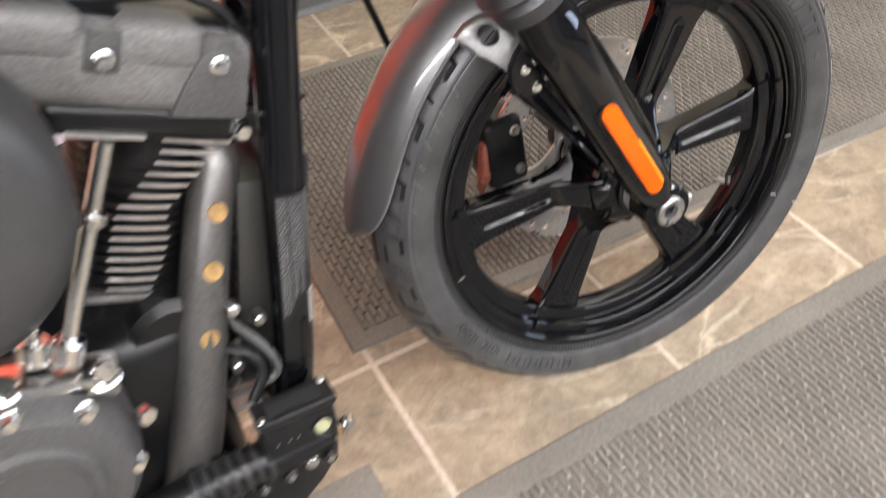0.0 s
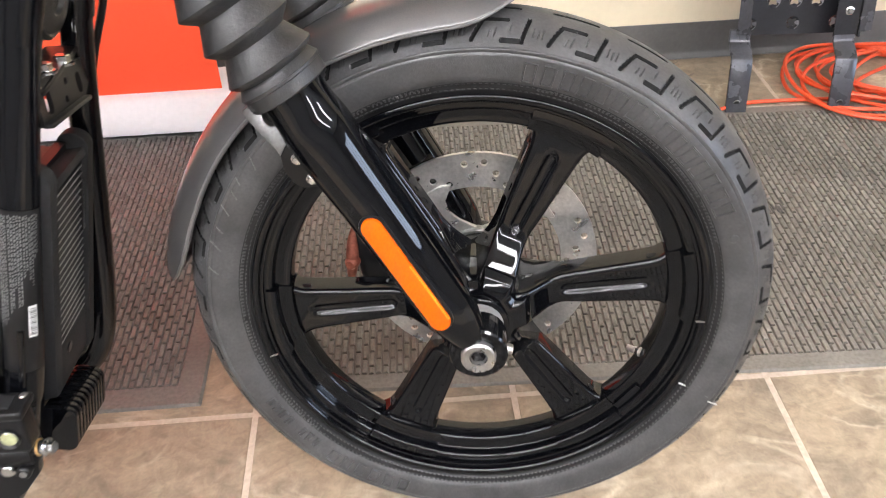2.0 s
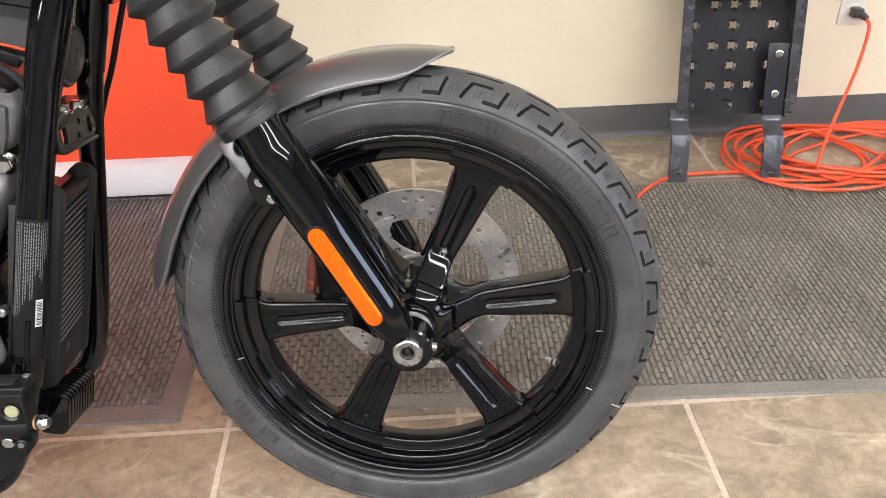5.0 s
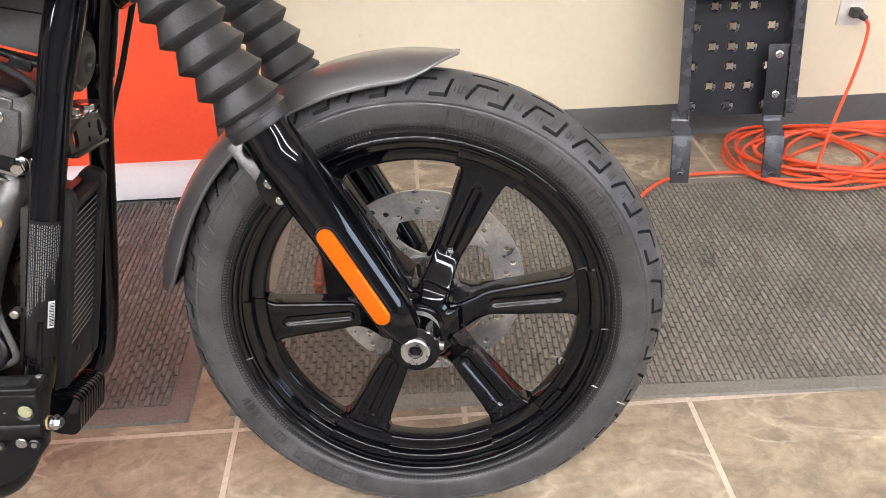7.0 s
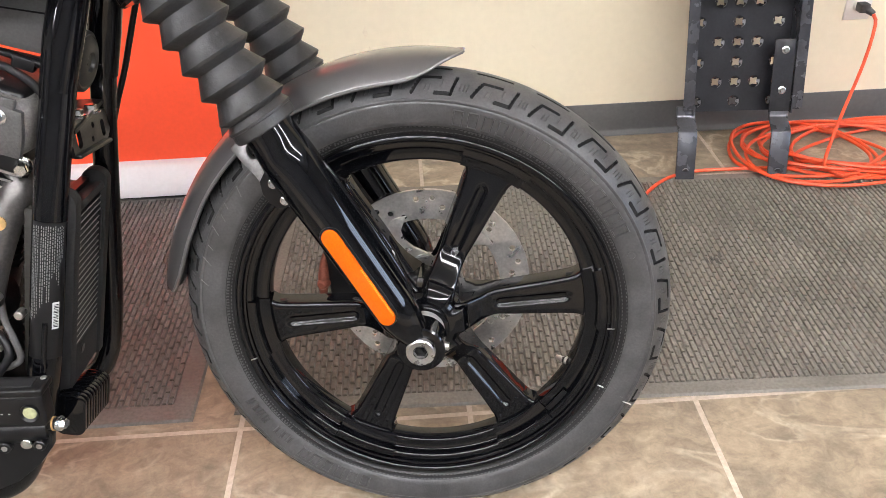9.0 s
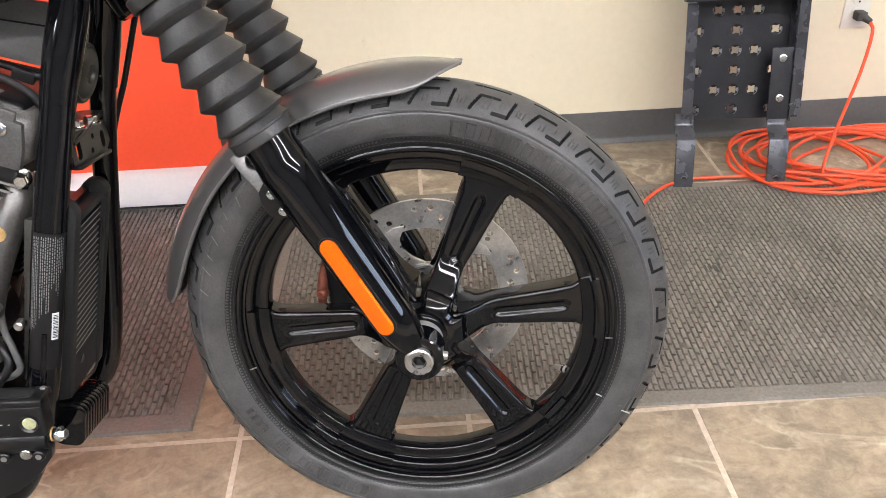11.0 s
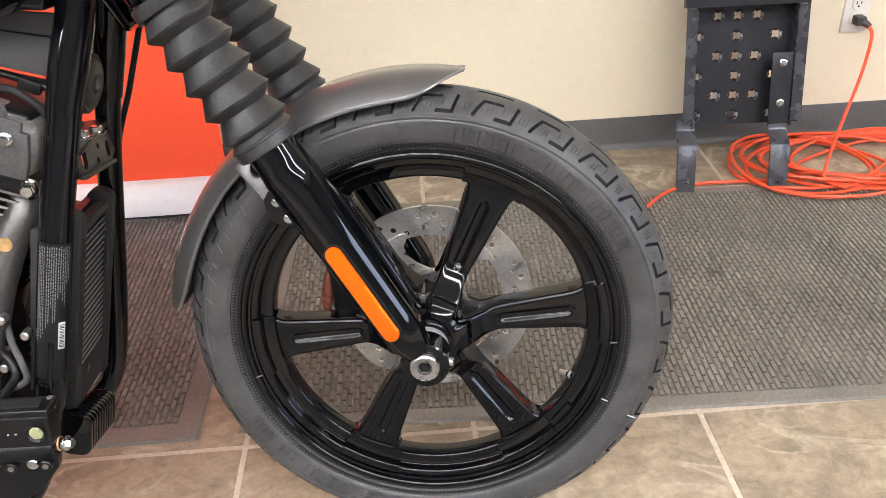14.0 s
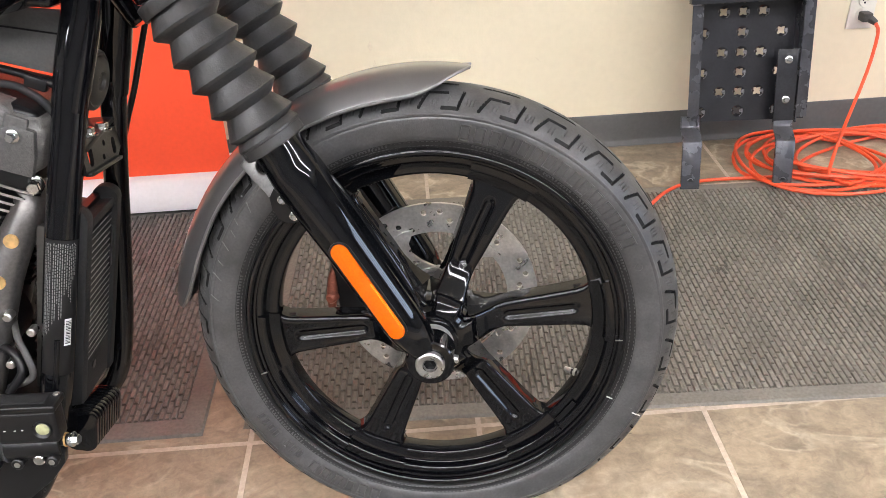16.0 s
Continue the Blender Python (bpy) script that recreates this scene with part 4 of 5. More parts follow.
def fork_leg(y, near):
    s = -1 if near else 1
    m = WF @ along(on_fork(0, y), on_fork(1, y))
    low = [(0, -0.010), (0.008, -0.010), (0.012, -0.004), (0.016, 0.010), (0.0235, 0.034), (0.0270, 0.050), (0.0280, 0.066), (0.0285, 0.090), (0.0292, 0.130), (0.0299, 0.170), (0.0307, 0.210), (0.0317, 0.245), (0.0324, 0.270), (0.0327, 0.284), (0.0325, 0.292), (0.0319, 0.299), (0.0311, 0.305), (0.0304, 0.311), (0.0299, 0.318), (0.0296, 0.328), (0.0295, 0.340), (0, 0.340)]
    leg = part("slider", revolve(low, 48, "Z"), GLOSS, FORK, "gloss black fork slider", m)
    if near:
        edge = tube([on_fork(0.070, y + 0.003, 0.0250), on_fork(0.095, y + 0.003, 0.0310), on_fork(0.170, y + 0.003, 0.0328), on_fork(0.250, y + 0.003, 0.0312), on_fork(0.285, y + 0.003, 0.0240)], 0.0046, 10, 6)
        part("slider_edge", edge, GLOSS, leg, "", WF)
    lug = revolve([(0, 0), (0.029, 0), (0.031, 0.002), (0.031, 0.036), (0.029, 0.038), (0, 0.038)], 40)
    lug.transform(Matrix.Translation((0.0, y - 0.012 if near else y - 0.023, 0.0)))
    part("axle_lug", lug, GLOSS, leg, "", WF)
    g0, pitch = 0.352, 0.0335
    prof = [(0.029, 0.333), (0.0375, 0.333), (0.0388, 0.3345), (0.0388, 0.3455), (0.0402, 0.3462), (0.0404, 0.3490), (0.0392, 0.3502), (0.0352, 0.3570)]
    for k in range(5):
        a = g0 + 0.012 + pitch * k
        prof += [(0.0395, a - 0.0052), (0.0423, a - 0.0024), (0.0428, a - 0.0006), (0.0418, a + 0.0006), (0.0312, a + 0.0196), (0.0306, a + 0.0208), (0.0314, a + 0.0220)]
    prof += [(0.0375, 0.5150), (0.0385, 0.5165), (0.0385, 0.5290), (0.0370, 0.5305), (0.030, 0.5305)]
    part("gaiter", revolve(prof, 56, "Z"), GAITER, leg, "ribbed black rubber gaiter", m)
    if near:
        bm = bmesh.new()
        for k in range(11):
            c = Matrix.Rotation(radians(-128 + 8.0 * k), 4, "Z") @ Matrix.Translation((0.0389, 0, 0.3405))
            q = box(0.0009, 0.0034, 0.0068)
            q.transform(c)
            merged(bm, q)
        part("collar_marks", bm, GAITER, leg, "low moulded marks on the collar", m, smooth=0)
    part("stanchion", rod((0, 0, 0.33), (0, 0, 0.78), 0.0205, 24), STEEL, leg, "", m)
    return leg


fork_leg(-0.107, True)
fork_leg(0.105, False)
# amber reflector, its dark bezel and moulded prisms
tilt = Matrix.Rotation(radians(-30), 4, "Y")
mid = on_fork(0.131, -0.1385, -0.003)
bz = prism(pill(0.0262, 0.148), 0.006, tilt, 0.0015)
bz.transform(Matrix.Translation(mid))
bez = part("reflector_bezel", bz, SATIN, FORK, "black reflector holder", WF)
lens = prism(pill(0.0212, 0.143), 0.006, tilt, 0.0022)
lens.transform(Matrix.Translation(mid + Vector((0, -0.0035, 0))))
REFL = part("reflector", lens, AMBER, bez, "amber side reflector", WF)
teeth = bmesh.new()
for k in range(30):
    c = on_fork(0.070 + 0.0024 * k, -0.1424, 0.0068)
    box(0.0026, 0.0010, 0.0012, c, rot=tilt, bm=teeth)
tagged(part("reflector_prisms", teeth, AMBERL, REFL, "row of bright moulded prisms", WF, smooth=0), kind="stuff")
# axle end: flanged bright bolt with a hexagon socket
bm = revolve([(0.0095, -0.1245), (0.0165, -0.1265), (0.0185, -0.1250), (0.0190, -0.1160)], 40)
AXB = part("axle_bolt", bm, STEEL, FORK, "bright axle bolt with a hexagon socket", WF)
bm = revolve([(0.0095, -0.1250), (0.0090, -0.117), (0.0, -0.117)], 6)
part("hex_socket", bm, ALU, AXB, "hexagon socket", WF, smooth=0)
part("pinch_bolt", rod((0.024, -0.112, 0.004), (0.036, -0.112, 0.002), 0.0055, 12, bevel=0.001), STEEL, FORK, "", WF)

# fender bracket on the slider: pale cast arm with a wide hole bending inward to the fender, dark lower plate with two bolts
def bracket_arm(side):
    outline = [(-0.2287, 0.2492), (-0.2248, 0.2447), (-0.2080, 0.2315), (-0.1947, 0.2226), (-0.1890, 0.2158), (-0.1780, 0.2150), (-0.1660, 0.2300),
               (-0.1685, 0.2417), (-0.1823, 0.2559), (-0.1911, 0.2668), (-0.2027, 0.2659), (-0.2170, 0.2600)]
    hole = [(-0.1966 + 0.0098 * math.cos(radians(20 * k)), 0.2504 + 0.0092 * math.sin(radians(20 * k))) for k in range(18)]
    bm = bmesh.new()
    edges = []
    for loop in (outline, hole):
        v = [bm.verts.new((x, 0.0, z)) for x, z in loop]
        edges += [bm.edges.new((v[k], v[(k + 1) % len(v)])) for k in range(len(v))]
    bmesh.ops.triangle_fill(bm, use_beauty=True, edges=edges)
    g = bmesh.ops.extrude_face_region(bm, geom=bm.faces[:])
    bmesh.ops.translate(bm, vec=(0, 0.009, 0), verts=[q for q in g["geom"] if isinstance(q, bmesh.types.BMVert)])
    for q in bm.verts:
        q.co.y = side * (float(np.interp(-0.6 * q.co.x + 0.8 * q.co.z, (0.290, 0.335), (0.0885, 0.0600))) - q.co.y)
    bmesh.ops.recalc_face_normals(bm, faces=bm.faces[:])
    rim = [e for e in bm.edges if len(e.link_faces) == 2 and e.calc_face_angle(0) > 1.0]
    bmesh.ops.bevel(bm, geom=rim, offset=0.0016, segments=2, affect="EDGES", profile=0.5)
    return bm


plate_o = [(-0.1870, 0.2190), (-0.1850, 0.2030), (-0.1765, 0.1890), (-0.1680, 0.1845), (-0.1540, 0.1860), (-0.1480, 0.1930), (-0.1490, 0.2150), (-0.1580, 0.2400), (-0.1700, 0.2440), (-0.1790, 0.2330)]
for side, y in ((-1, -0.092), (1, 0.085)):
    br = part("fender_bracket", bracket_arm(side), CASTM, FORK, "cast pale grey fender bracket with a wide hole", WF)
    part("bracket_plate", prism(plate_o, 0.011, Matrix.Translation((0, y - 0.004, 0)), 0.003), SATIN, br, "black lower plate", WF)
    for x, z in ((-0.1708, 0.2163), (-0.1585, 0.1950)):
        part("bracket_bolt", hex_bolt(0.0040, 0.005, (x, y - 0.004, z), (0, -1, 0)), CHROME, br, "bright bolt", WF)

# ---- fender
def fender():
    bm = bmesh.new()
    n = 72
    a0, a1 = 80.9, 175.5
    sec = [(-0.0525, 0.0), (-0.0528, 0.06)] + [(-0.0520 * k / 10, 0.10 + 0.90 * (1 - (k / 10) ** 2.8)) for k in range(10, 0, -1)] + [(0, 1.0)]
    sec += [(-y, f) for y, f in reversed(sec[:-1])]
    rows = []
    for i in range(n + 1):
        a = a0 + (a1 - a0) * (i / n) ** 1.5
        top = float(np.interp(a, (80.9, 90, 110, 130, 150, 166, 175.5), (0.3572, 0.3572, 0.3570, 0.3555, 0.3560, 0.3600, 0.3630)))
        edge = float(np.interp(a, (80.9, 83, 85, 87, 89.5, 92, 95, 100, 112, 130, 140, 155, 163, 168, 172, 175.5),
                               (0.3570, 0.3520, 0.3460, 0.3390, 0.3322, 0.3280, 0.3262, 0.3254, 0.3258, 0.3290, 0.3285, 0.3268, 0.3285, 0.3330, 0.3410, 0.3540)))
        wide = float(np.interp(a, (80.9, 82, 84, 87, 90, 94, 158, 166, 170, 173, 174.8, 175.5), (0.16, 0.34, 0.56, 0.79, 0.93, 1.0, 1.0, 0.95, 0.85, 0.68, 0.46, 0.20)))
        rows.append([(on_wheel(edge + (top - edge) * f, a, y * wide)) for y, f in sec])
    outer = [[bm.verts.new(p) for p in r] for r in rows]
    inner = [[bm.verts.new(p - Vector((p.x, 0, p.z)).normalized() * 0.0030 + Vector((0, -0.0025 if p.y > 0.01 else (0.0025 if p.y < -0.01 else 0), 0))) for p in r] for r in rows]
    k = len(sec)
    for i in range(n):
        for j in range(k - 1):
            bm.faces.new((outer[i][j], outer[i][j + 1], outer[i + 1][j + 1], outer[i + 1][j]))
            bm.faces.new((inner[i][j], inner[i + 1][j], inner[i + 1][j + 1], inner[i][j + 1]))
        for j in (0, k - 1):
            bm.faces.new((outer[i][j], outer[i + 1][j], inner[i + 1][j], inner[i][j]))
    for i in (0, n):
        for j in range(k - 1):
            bm.faces.new((outer[i][j], inner[i][j], inner[i][j + 1], outer[i][j + 1]))
    fe = part("front_fender", bm, FENDER, BIKE, "grey metallic front fender", WF, smooth=60)
    # lip colour is lighter than the fender's, giving the edge a painted highlight
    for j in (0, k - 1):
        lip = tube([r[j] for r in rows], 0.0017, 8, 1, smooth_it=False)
        part("rolled_lip", lip, LIPM, fe, "rolled lower edge in lighter paint for its highlight", WF)
    for a in (117.0, 129.5):
        for s_ in (-1, 1):
            p = on_wheel(0.3345, a, s_ * 0.0485)
            part("fender_bolt", rod(p, p + Vector((0, s_ * 0.0042, 0)), 0.0036, 16, bevel=0.0012), STEEL, fe, "", WF)


fender()

# ---- frame downtubes and head
TUBE_R = [(-0.020, -0.030, 0.860), (-0.035, -0.036, 0.815), (-0.047, -0.045, 0.760), (-0.070, -0.055, 0.690), (-0.110, -0.080, 0.530), (-0.158, -0.105, 0.322), (-0.205, -0.105, 0.20), (-0.27, -0.100, 0.145), (-0.45, -0.09, 0.14)]
FRAME = part("frame", tube(TUBE_R, 0.0195, 28, 8), GLOSS, BIKE, "gloss black tubular frame", BF)
part("downtube", tube([(-0.020, 0.030, 0.860), (-0.028, 0.045, 0.797), (-0.056, 0.060, 0.700), (-0.082, 0.075, 0.602), (-0.151, 0.100, 0.266), (-0.205, 0.100, 0.18), (-0.27, 0.095, 0.145)], 0.0165, 20, 8), GLOSS, FRAME, "", BF)
part("head_gusset", box(0.060, 0.075, 0.100, (-0.004, 0.0, 0.865), 0.014, 3, Matrix.Rotation(radians(-25), 4, "Y")), GLOSS, FRAME, "", BF)
part("forged_lug", tube([(-0.030, -0.034, 0.830), (-0.044, -0.044, 0.772), (-0.060, -0.052, 0.722), (-0.076, -0.060, 0.668)], [0.0222, 0.0218, 0.0220, 0.0197], 28, 6), GLOSS, FRAME, "", BF)
part("forged_lug", tube([(-0.022, 0.034, 0.830), (-0.034, 0.046, 0.772), (-0.052, 0.058, 0.715), (-0.066, 0.066, 0.660)], [0.020, 0.020, 0.021, 0.0168], 20, 6), GLOSS, FRAME, "", BF)


TUBE_LINE = smooth_path(TUBE_R, 8)


def on_tube(z):
    """Middle of the near downtube at a height."""
    zs = [p.z for p in reversed(TUBE_LINE)]
    return Vector((float(np.interp(z, zs, [p.x for p in reversed(TUBE_LINE)])), float(np.interp(z, zs, [p.y for p in reversed(TUBE_LINE)])), z))


def round_tube(z, deg, lift):
    """A point on the downtube's skin: 0 degrees faces the near side, 90 the front."""
    d = (on_tube(z + 0.01) - on_tube(z - 0.01)).normalized()
    out = Vector((0, -1, 0))
    out = (out - d * out.dot(d)).normalized()
    fwd = d.cross(out)
    fwd = fwd if fwd.x > 0 else -fwd
    a = radians(deg)
    return on_tube(z) + (0.0195 + lift) * (math.cos(a) * out + math.sin(a) * fwd)


# label on the near downtube: dark sticker with pale unreadable lines along it
def tube_patch(bm, z0, z1, d0, d1, lift, n=1):
    """A patch of the downtube's skin between two heights and two angles."""
    k = max(1, int((d1 - d0) / 12))
    p = [[bm.verts.new(round_tube(z0 + (z1 - z0) * j / n, d0 + (d1 - d0) * i / k, lift)) for i in range(k + 1)] for j in range(n + 1)]
    for j in range(n):
        for i in range(k):
            bm.faces.new((p[j][i], p[j][i + 1], p[j + 1][i + 1], p[j + 1][i]))


bm = bmesh.new()
tube_patch(bm, 0.352, 0.522, -44, 84, 0.0005, 8)
LBL = part("frame_label", bm, LABELK, FRAME, "black information label with pale unreadable lines", BF)
bm = bmesh.new()
rng = random.Random(17)
# columns of print: angle and the height at which each ends
for deg, low in ((-37, 0.402), (-31, 0.408), (-24, 0.404), (-17, 0.412), (-6, 0.420), (1, 0.424), (8, 0.446), (15, 0.424), (22, 0.428), (30, 0.456), (37, 0.462), (45, 0.456), (52, 0.446), (59, 0.476), (66, 0.480)):
    z = 0.5185 - rng.uniform(0, 0.003)
    while z > low:
        h = rng.uniform(0.0012, 0.0042)
        tube_patch(bm, z - h, z, deg, deg + 3.0, 0.0009)
        z -= h + rng.uniform(0.0008, 0.0018)
tagged(part("label_print", bm, PRINTM, LBL, "pale lines", BF, smooth=0), kind="stuff")
bm = bmesh.new()
tube_patch(bm, 0.391, 0.425, 36, 60, 0.0009, 2)
part("bar_block", bm, LABELW, LBL, "pale block of bars", BF, smooth=0)
bm = bmesh.new()
for i in range(15):
    tube_patch(bm, 0.3935 + 0.0020 * i, 0.3935 + 0.0020 * i + (0.0008 if i % 3 else 0.0013), 40, 57, 0.0013)
part("bars", bm, LABELK, LBL, "dark bars", BF, smooth=0)
bm = tube([round_tube(0.336 + 0.009 * i, 14, 0.0002) for i in range(8)], 0.0034, 10, 3)
part("tube_slot", bm, GLOSS, FRAME, "long raised ridge on the tube", BF)

# ---- oil cooler between the tubes: two rounded pillars, sloped cap, louvres, plain lower panel
CO = BF @ Matrix.Translation((-0.127, 0.0, 0.415)) @ Matrix.Rotation(radians(14.0), 4, "Y")
COOL = part("oil_cooler", box(0.010, 0.104, 0.260, (-0.012, -0.007, -0.012)), LABELK, BIKE, "black plastic oil cooler cover with louvres", CO, smooth=0)


part("cooler_core", box(0.034, 0.112, 0.235, (-0.032, -0.007, -0.010), 0.004, 2), PIPE2, COOL, "", CO)
for i in range(16):
    part("core_fin", box(0.003, 0.104, 0.0030, (-0.050, -0.007, -0.115 + 0.0140 * i)), SATIN, COOL, "", CO, smooth=0)


def pillar(y, z0, z1, w):
    o = [(-0.018, z0), (0.014, z0 + 0.012), (0.016, z1 - 0.016)]
    o += [(0.016 - 0.017 + 0.017 * math.cos(radians(a)), z1 - 0.016 + 0.016 * math.sin(radians(a))) for a in range(15, 181, 15)]
    return prism(o, w, Matrix.Translation((0, y - w / 2, 0)), 0.0035)


part("pillar", pillar(-0.064, -0.150, 0.140, 0.020), MATTE, COOL, "", CO)
part("pillar", pillar(0.050, -0.165, 0.130, 0.018), MATTE, COOL, "", CO)
part("top_cap", box(0.026, 0.100, 0.010, (0.0, -0.007, 0.108), 0.003, 2, Matrix.Rotation(radians(-18), 4, "Y")), MATTE, COOL, "", CO)
part("lower_panel", box(0.010, 0.104, 0.060, (0.005, -0.007, -0.122), 0.002), MATTE, COOL, "", CO)
for i in range(21):
    z = 0.098 - 0.0092 * i
    lv = box(0.014, 0.100, 0.0020, (0.002, -0.007, z), rot=Matrix.Rotation(radians(24), 4, "Y"))
    nf = len(lv.faces)
    # grey strip along the front edge: its catch-light put into the colour
    box(0.0012, 0.092, 0.0014, (0.0088, -0.007, z - 0.0029), bm=lv)
    for q, f in enumerate(lv.faces):
        f.material_index = 1 if q >= nf else 0
    part("louvre", lv, [LABELK, PANELM], COOL, "", CO, smooth=0)
part("cover_screw", rod((0.010, -0.020, -0.108), (0.0115, -0.020, -0.108), 0.0065, 16, bevel=0.0005), SATIN, COOL, "", CO)
part("side_clip", box(0.010, 0.006, 0.060, (0.006, 0.038, 0.045), 0.001), SATIN, COOL, "", CO)

# ---- regulator: rounded upright plates stacked across the bike
REG = part("voltage_regulator", tube([(-0.150, -0.088, 0.246), (-0.162, 0.030, 0.216)], 0.014, 12, 2), SATIN, BIKE, "black finned voltage regulator", BF)
for i in range(10):
    f = i / 9
    o_ = fin_outline_xz(0.0200, 0.0310, 0.0135)
    q = Matrix.Translation((-0.148 - 0.013 * f, -0.092 + 0.112 * f, 0.247 - 0.034 * f)) @ Matrix.Rotation(radians(13), 4, "Y")
    part("fin", prism(o_, 0.0066, q, 0.0024), GLOSS, REG, "", BF)
# ---- horn and bracket plate between the tubes
HM = BF @ Matrix.Translation((-0.066, 0.0, 0.690)) @ Matrix.Rotation(radians(-3), 4, "Z") @ Matrix.Rotation(radians(14), 4, "Y")
HORN = part("horn", revolve([(0, -0.014), (0.030, -0.014), (0.0365, -0.008), (0.0375, 0.0), (0.0365, 0.006), (0.033, 0.0085), (0.0305, 0.0075), (0.028, 0.0105), (0.018, 0.0130), (0.0125, 0.0125), (0.0105, 0.008), (0, 0.007)], 48, "X"), PIPE2, BIKE, "round black horn", HM)
part("horn_nut", revolve([(0.001, 0.0065), (0.0045, 0.0065), (0.0045, 0.0095), (0.001, 0.0095)], 6, "X", closed=True), SATIN, HORN, "", HM)
plate = bmesh.new()
edges = []
for loop in ([(-0.062, 0.588), (0.046, 0.578), (0.066, 0.590), (0.068, 0.616), (-0.040, 0.628), (-0.062, 0.624)],
             [(-0.040 + p, 0.606 + q) for p, q in pill(0.015, 0.027)], [(0.040 + p, 0.597 + q) for p, q in pill(0.013, 0.023)],
             [(0.009 + 0.0042 * math.cos(radians(a)), 0.609 + 0.0042 * math.sin(radians(a))) for a in range(0, 360, 30)],
             [(0.001 + 0.0042 * math.cos(radians(a)), 0.593 + 0.0042 * math.sin(radians(a))) for a in range(0, 360, 30)]):
    v = [plate.verts.new((0, y, z)) for y, z in loop]
    edges += [plate.edges.new((v[i], v[(i + 1) % len(v)])) for i in range(len(v))]
bmesh.ops.triangle_fill(plate, use_beauty=True, edges=edges)
g = bmesh.ops.extrude_face_region(plate, geom=plate.faces[:])
bmesh.ops.translate(plate, vec=(0.005, 0, 0), verts=[q for q in g["geom"] if isinstance(q, bmesh.types.BMVert)])
plate.transform(Matrix.Translation((-0.078, 0, 0)))
MNT = part("engine_mount", plate, SATIN, BIKE, "black mount plate with slots and bright bolts", BF, smooth=30)
part("mount_ledge", box(0.034, 0.112, 0.006, (-0.088, 0.004, 0.622), 0.002, 2, Matrix.Rotation(radians(6), 4, "X")), SATIN, MNT, "", BF)
part("mount_lip", box(0.010, 0.108, 0.005, (-0.071, -0.008, 0.584), 0.002, 2, Matrix.Rotation(radians(-5.3), 4, "X")), SATIN, MNT, "", BF)
for x, y, z in ((-0.079, -0.016, 0.6255), (-0.076, 0.022, 0.6215)):
    part("mount_bolt", hex_bolt(0.0078, 0.010, (x, y, z), (0.05, 0.06, 1)), CHROME, MNT, "bright flange bolt", BF)

# ---- engine: front cylinder, rocker cover, pipes
CT = Matrix.Rotation(radians(22.5), 4, "Y")
CY = BF @ Matrix.Translation((-0.232, 0.0, 0.505)) @ CT
ENG = part("engine", rod((0, 0, -0.11), (0, 0, 0.10), 0.056, 40), SATIN, BIKE, "black V-twin engine with bright fin edges", CY)




FIN_Z = (-0.052, -0.0326, -0.021, -0.0007, 0.010, 0.0215, 0.0315, 0.041, 0.0515, 0.061, 0.071, 0.0815, 0.0935)
FIN_L = (-0.0355, -0.0361, -0.0366, -0.0352, -0.0340, -0.0325, -0.0300, -0.0205, -0.0138, -0.0090, -0.0027, 0.0010, 0.0020)
FIN_R = (0.0034, 0.0096, 0.0112, 0.0145, 0.0130, 0.0110, 0.0130, 0.0208, 0.0271, 0.0360, 0.0424, 0.0487, 0.0610)
for i in range(15):
    z = -0.0525 + 0.0103 * i
    xl, xr = float(np.interp(z, FIN_Z, FIN_L)), float(np.interp(z, FIN_Z, FIN_R))
    b = bmesh.new()
    o = [(-0.060, -0.010), (min(xl - 0.022, -0.052), -0.032), (xl - 0.010, -0.0535), (xl, -0.0590), ((xl + xr) / 2, -0.0612), (xr, -0.0605), (xr + 0.006, -0.0560), (0.060, -0.020), (0.060, 0.040), (0.040, 0.060), (-0.040, 0.060), (-0.060, 0.040)]
    lo = [b.verts.new((x, y, z)) for x, y in o]
    hi = [b.verts.new((x, y, z + 0.0034)) for x, y in o]
    b.faces.new(lo[::-1]); b.faces.new(hi)
    for k in range(len(o)):
        g = b.faces.new((lo[k], lo[(k + 1) % len(o)], hi[(k + 1) % len(o)], hi[k]))
        g.material_index = 1 if k in (3, 4) else 0
    part("cooling_fin", b, [SATIN, FINEDGE], ENG, "", CY, smooth=30)
part("cylinder_base", box(0.100, 0.118, 0.008, (-0.004, -0.002, -0.061), 0.003, 2), ALU, ENG, "cast base flange", CY)
part("head_skirt", box(0.150, 0.152, 0.026, (-0.018, 0, 0.1130), 0.008, 3), SATIN, ENG, "", CY)
part("head_gasket_block", box(0.122, 0.112, 0.034, (-0.004, 0, 0.106), 0.006), SATIN, ENG, "", CY)
part("rocker_cover", box(0.205, 0.160, 0.070, (-0.036, 0.0, 0.155), 0.024, 5), WRINKLE, ENG, "grey-black wrinkle-finished rocker cover", CY)
part("rocker_lid", box(0.180, 0.130, 0.030, (-0.040, 0, 0.181), 0.012, 3), SATIN, ENG, "", CY)
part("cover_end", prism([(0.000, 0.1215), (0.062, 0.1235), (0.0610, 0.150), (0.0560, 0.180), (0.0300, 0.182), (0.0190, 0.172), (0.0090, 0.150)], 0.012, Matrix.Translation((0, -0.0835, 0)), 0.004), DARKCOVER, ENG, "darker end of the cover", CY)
part("rocker_trim", box(0.060, 0.006, 0.0042, (-0.0465, -0.0775, 0.1030), 0.001), FINEDGE, ENG, "bright seam strip", CY)
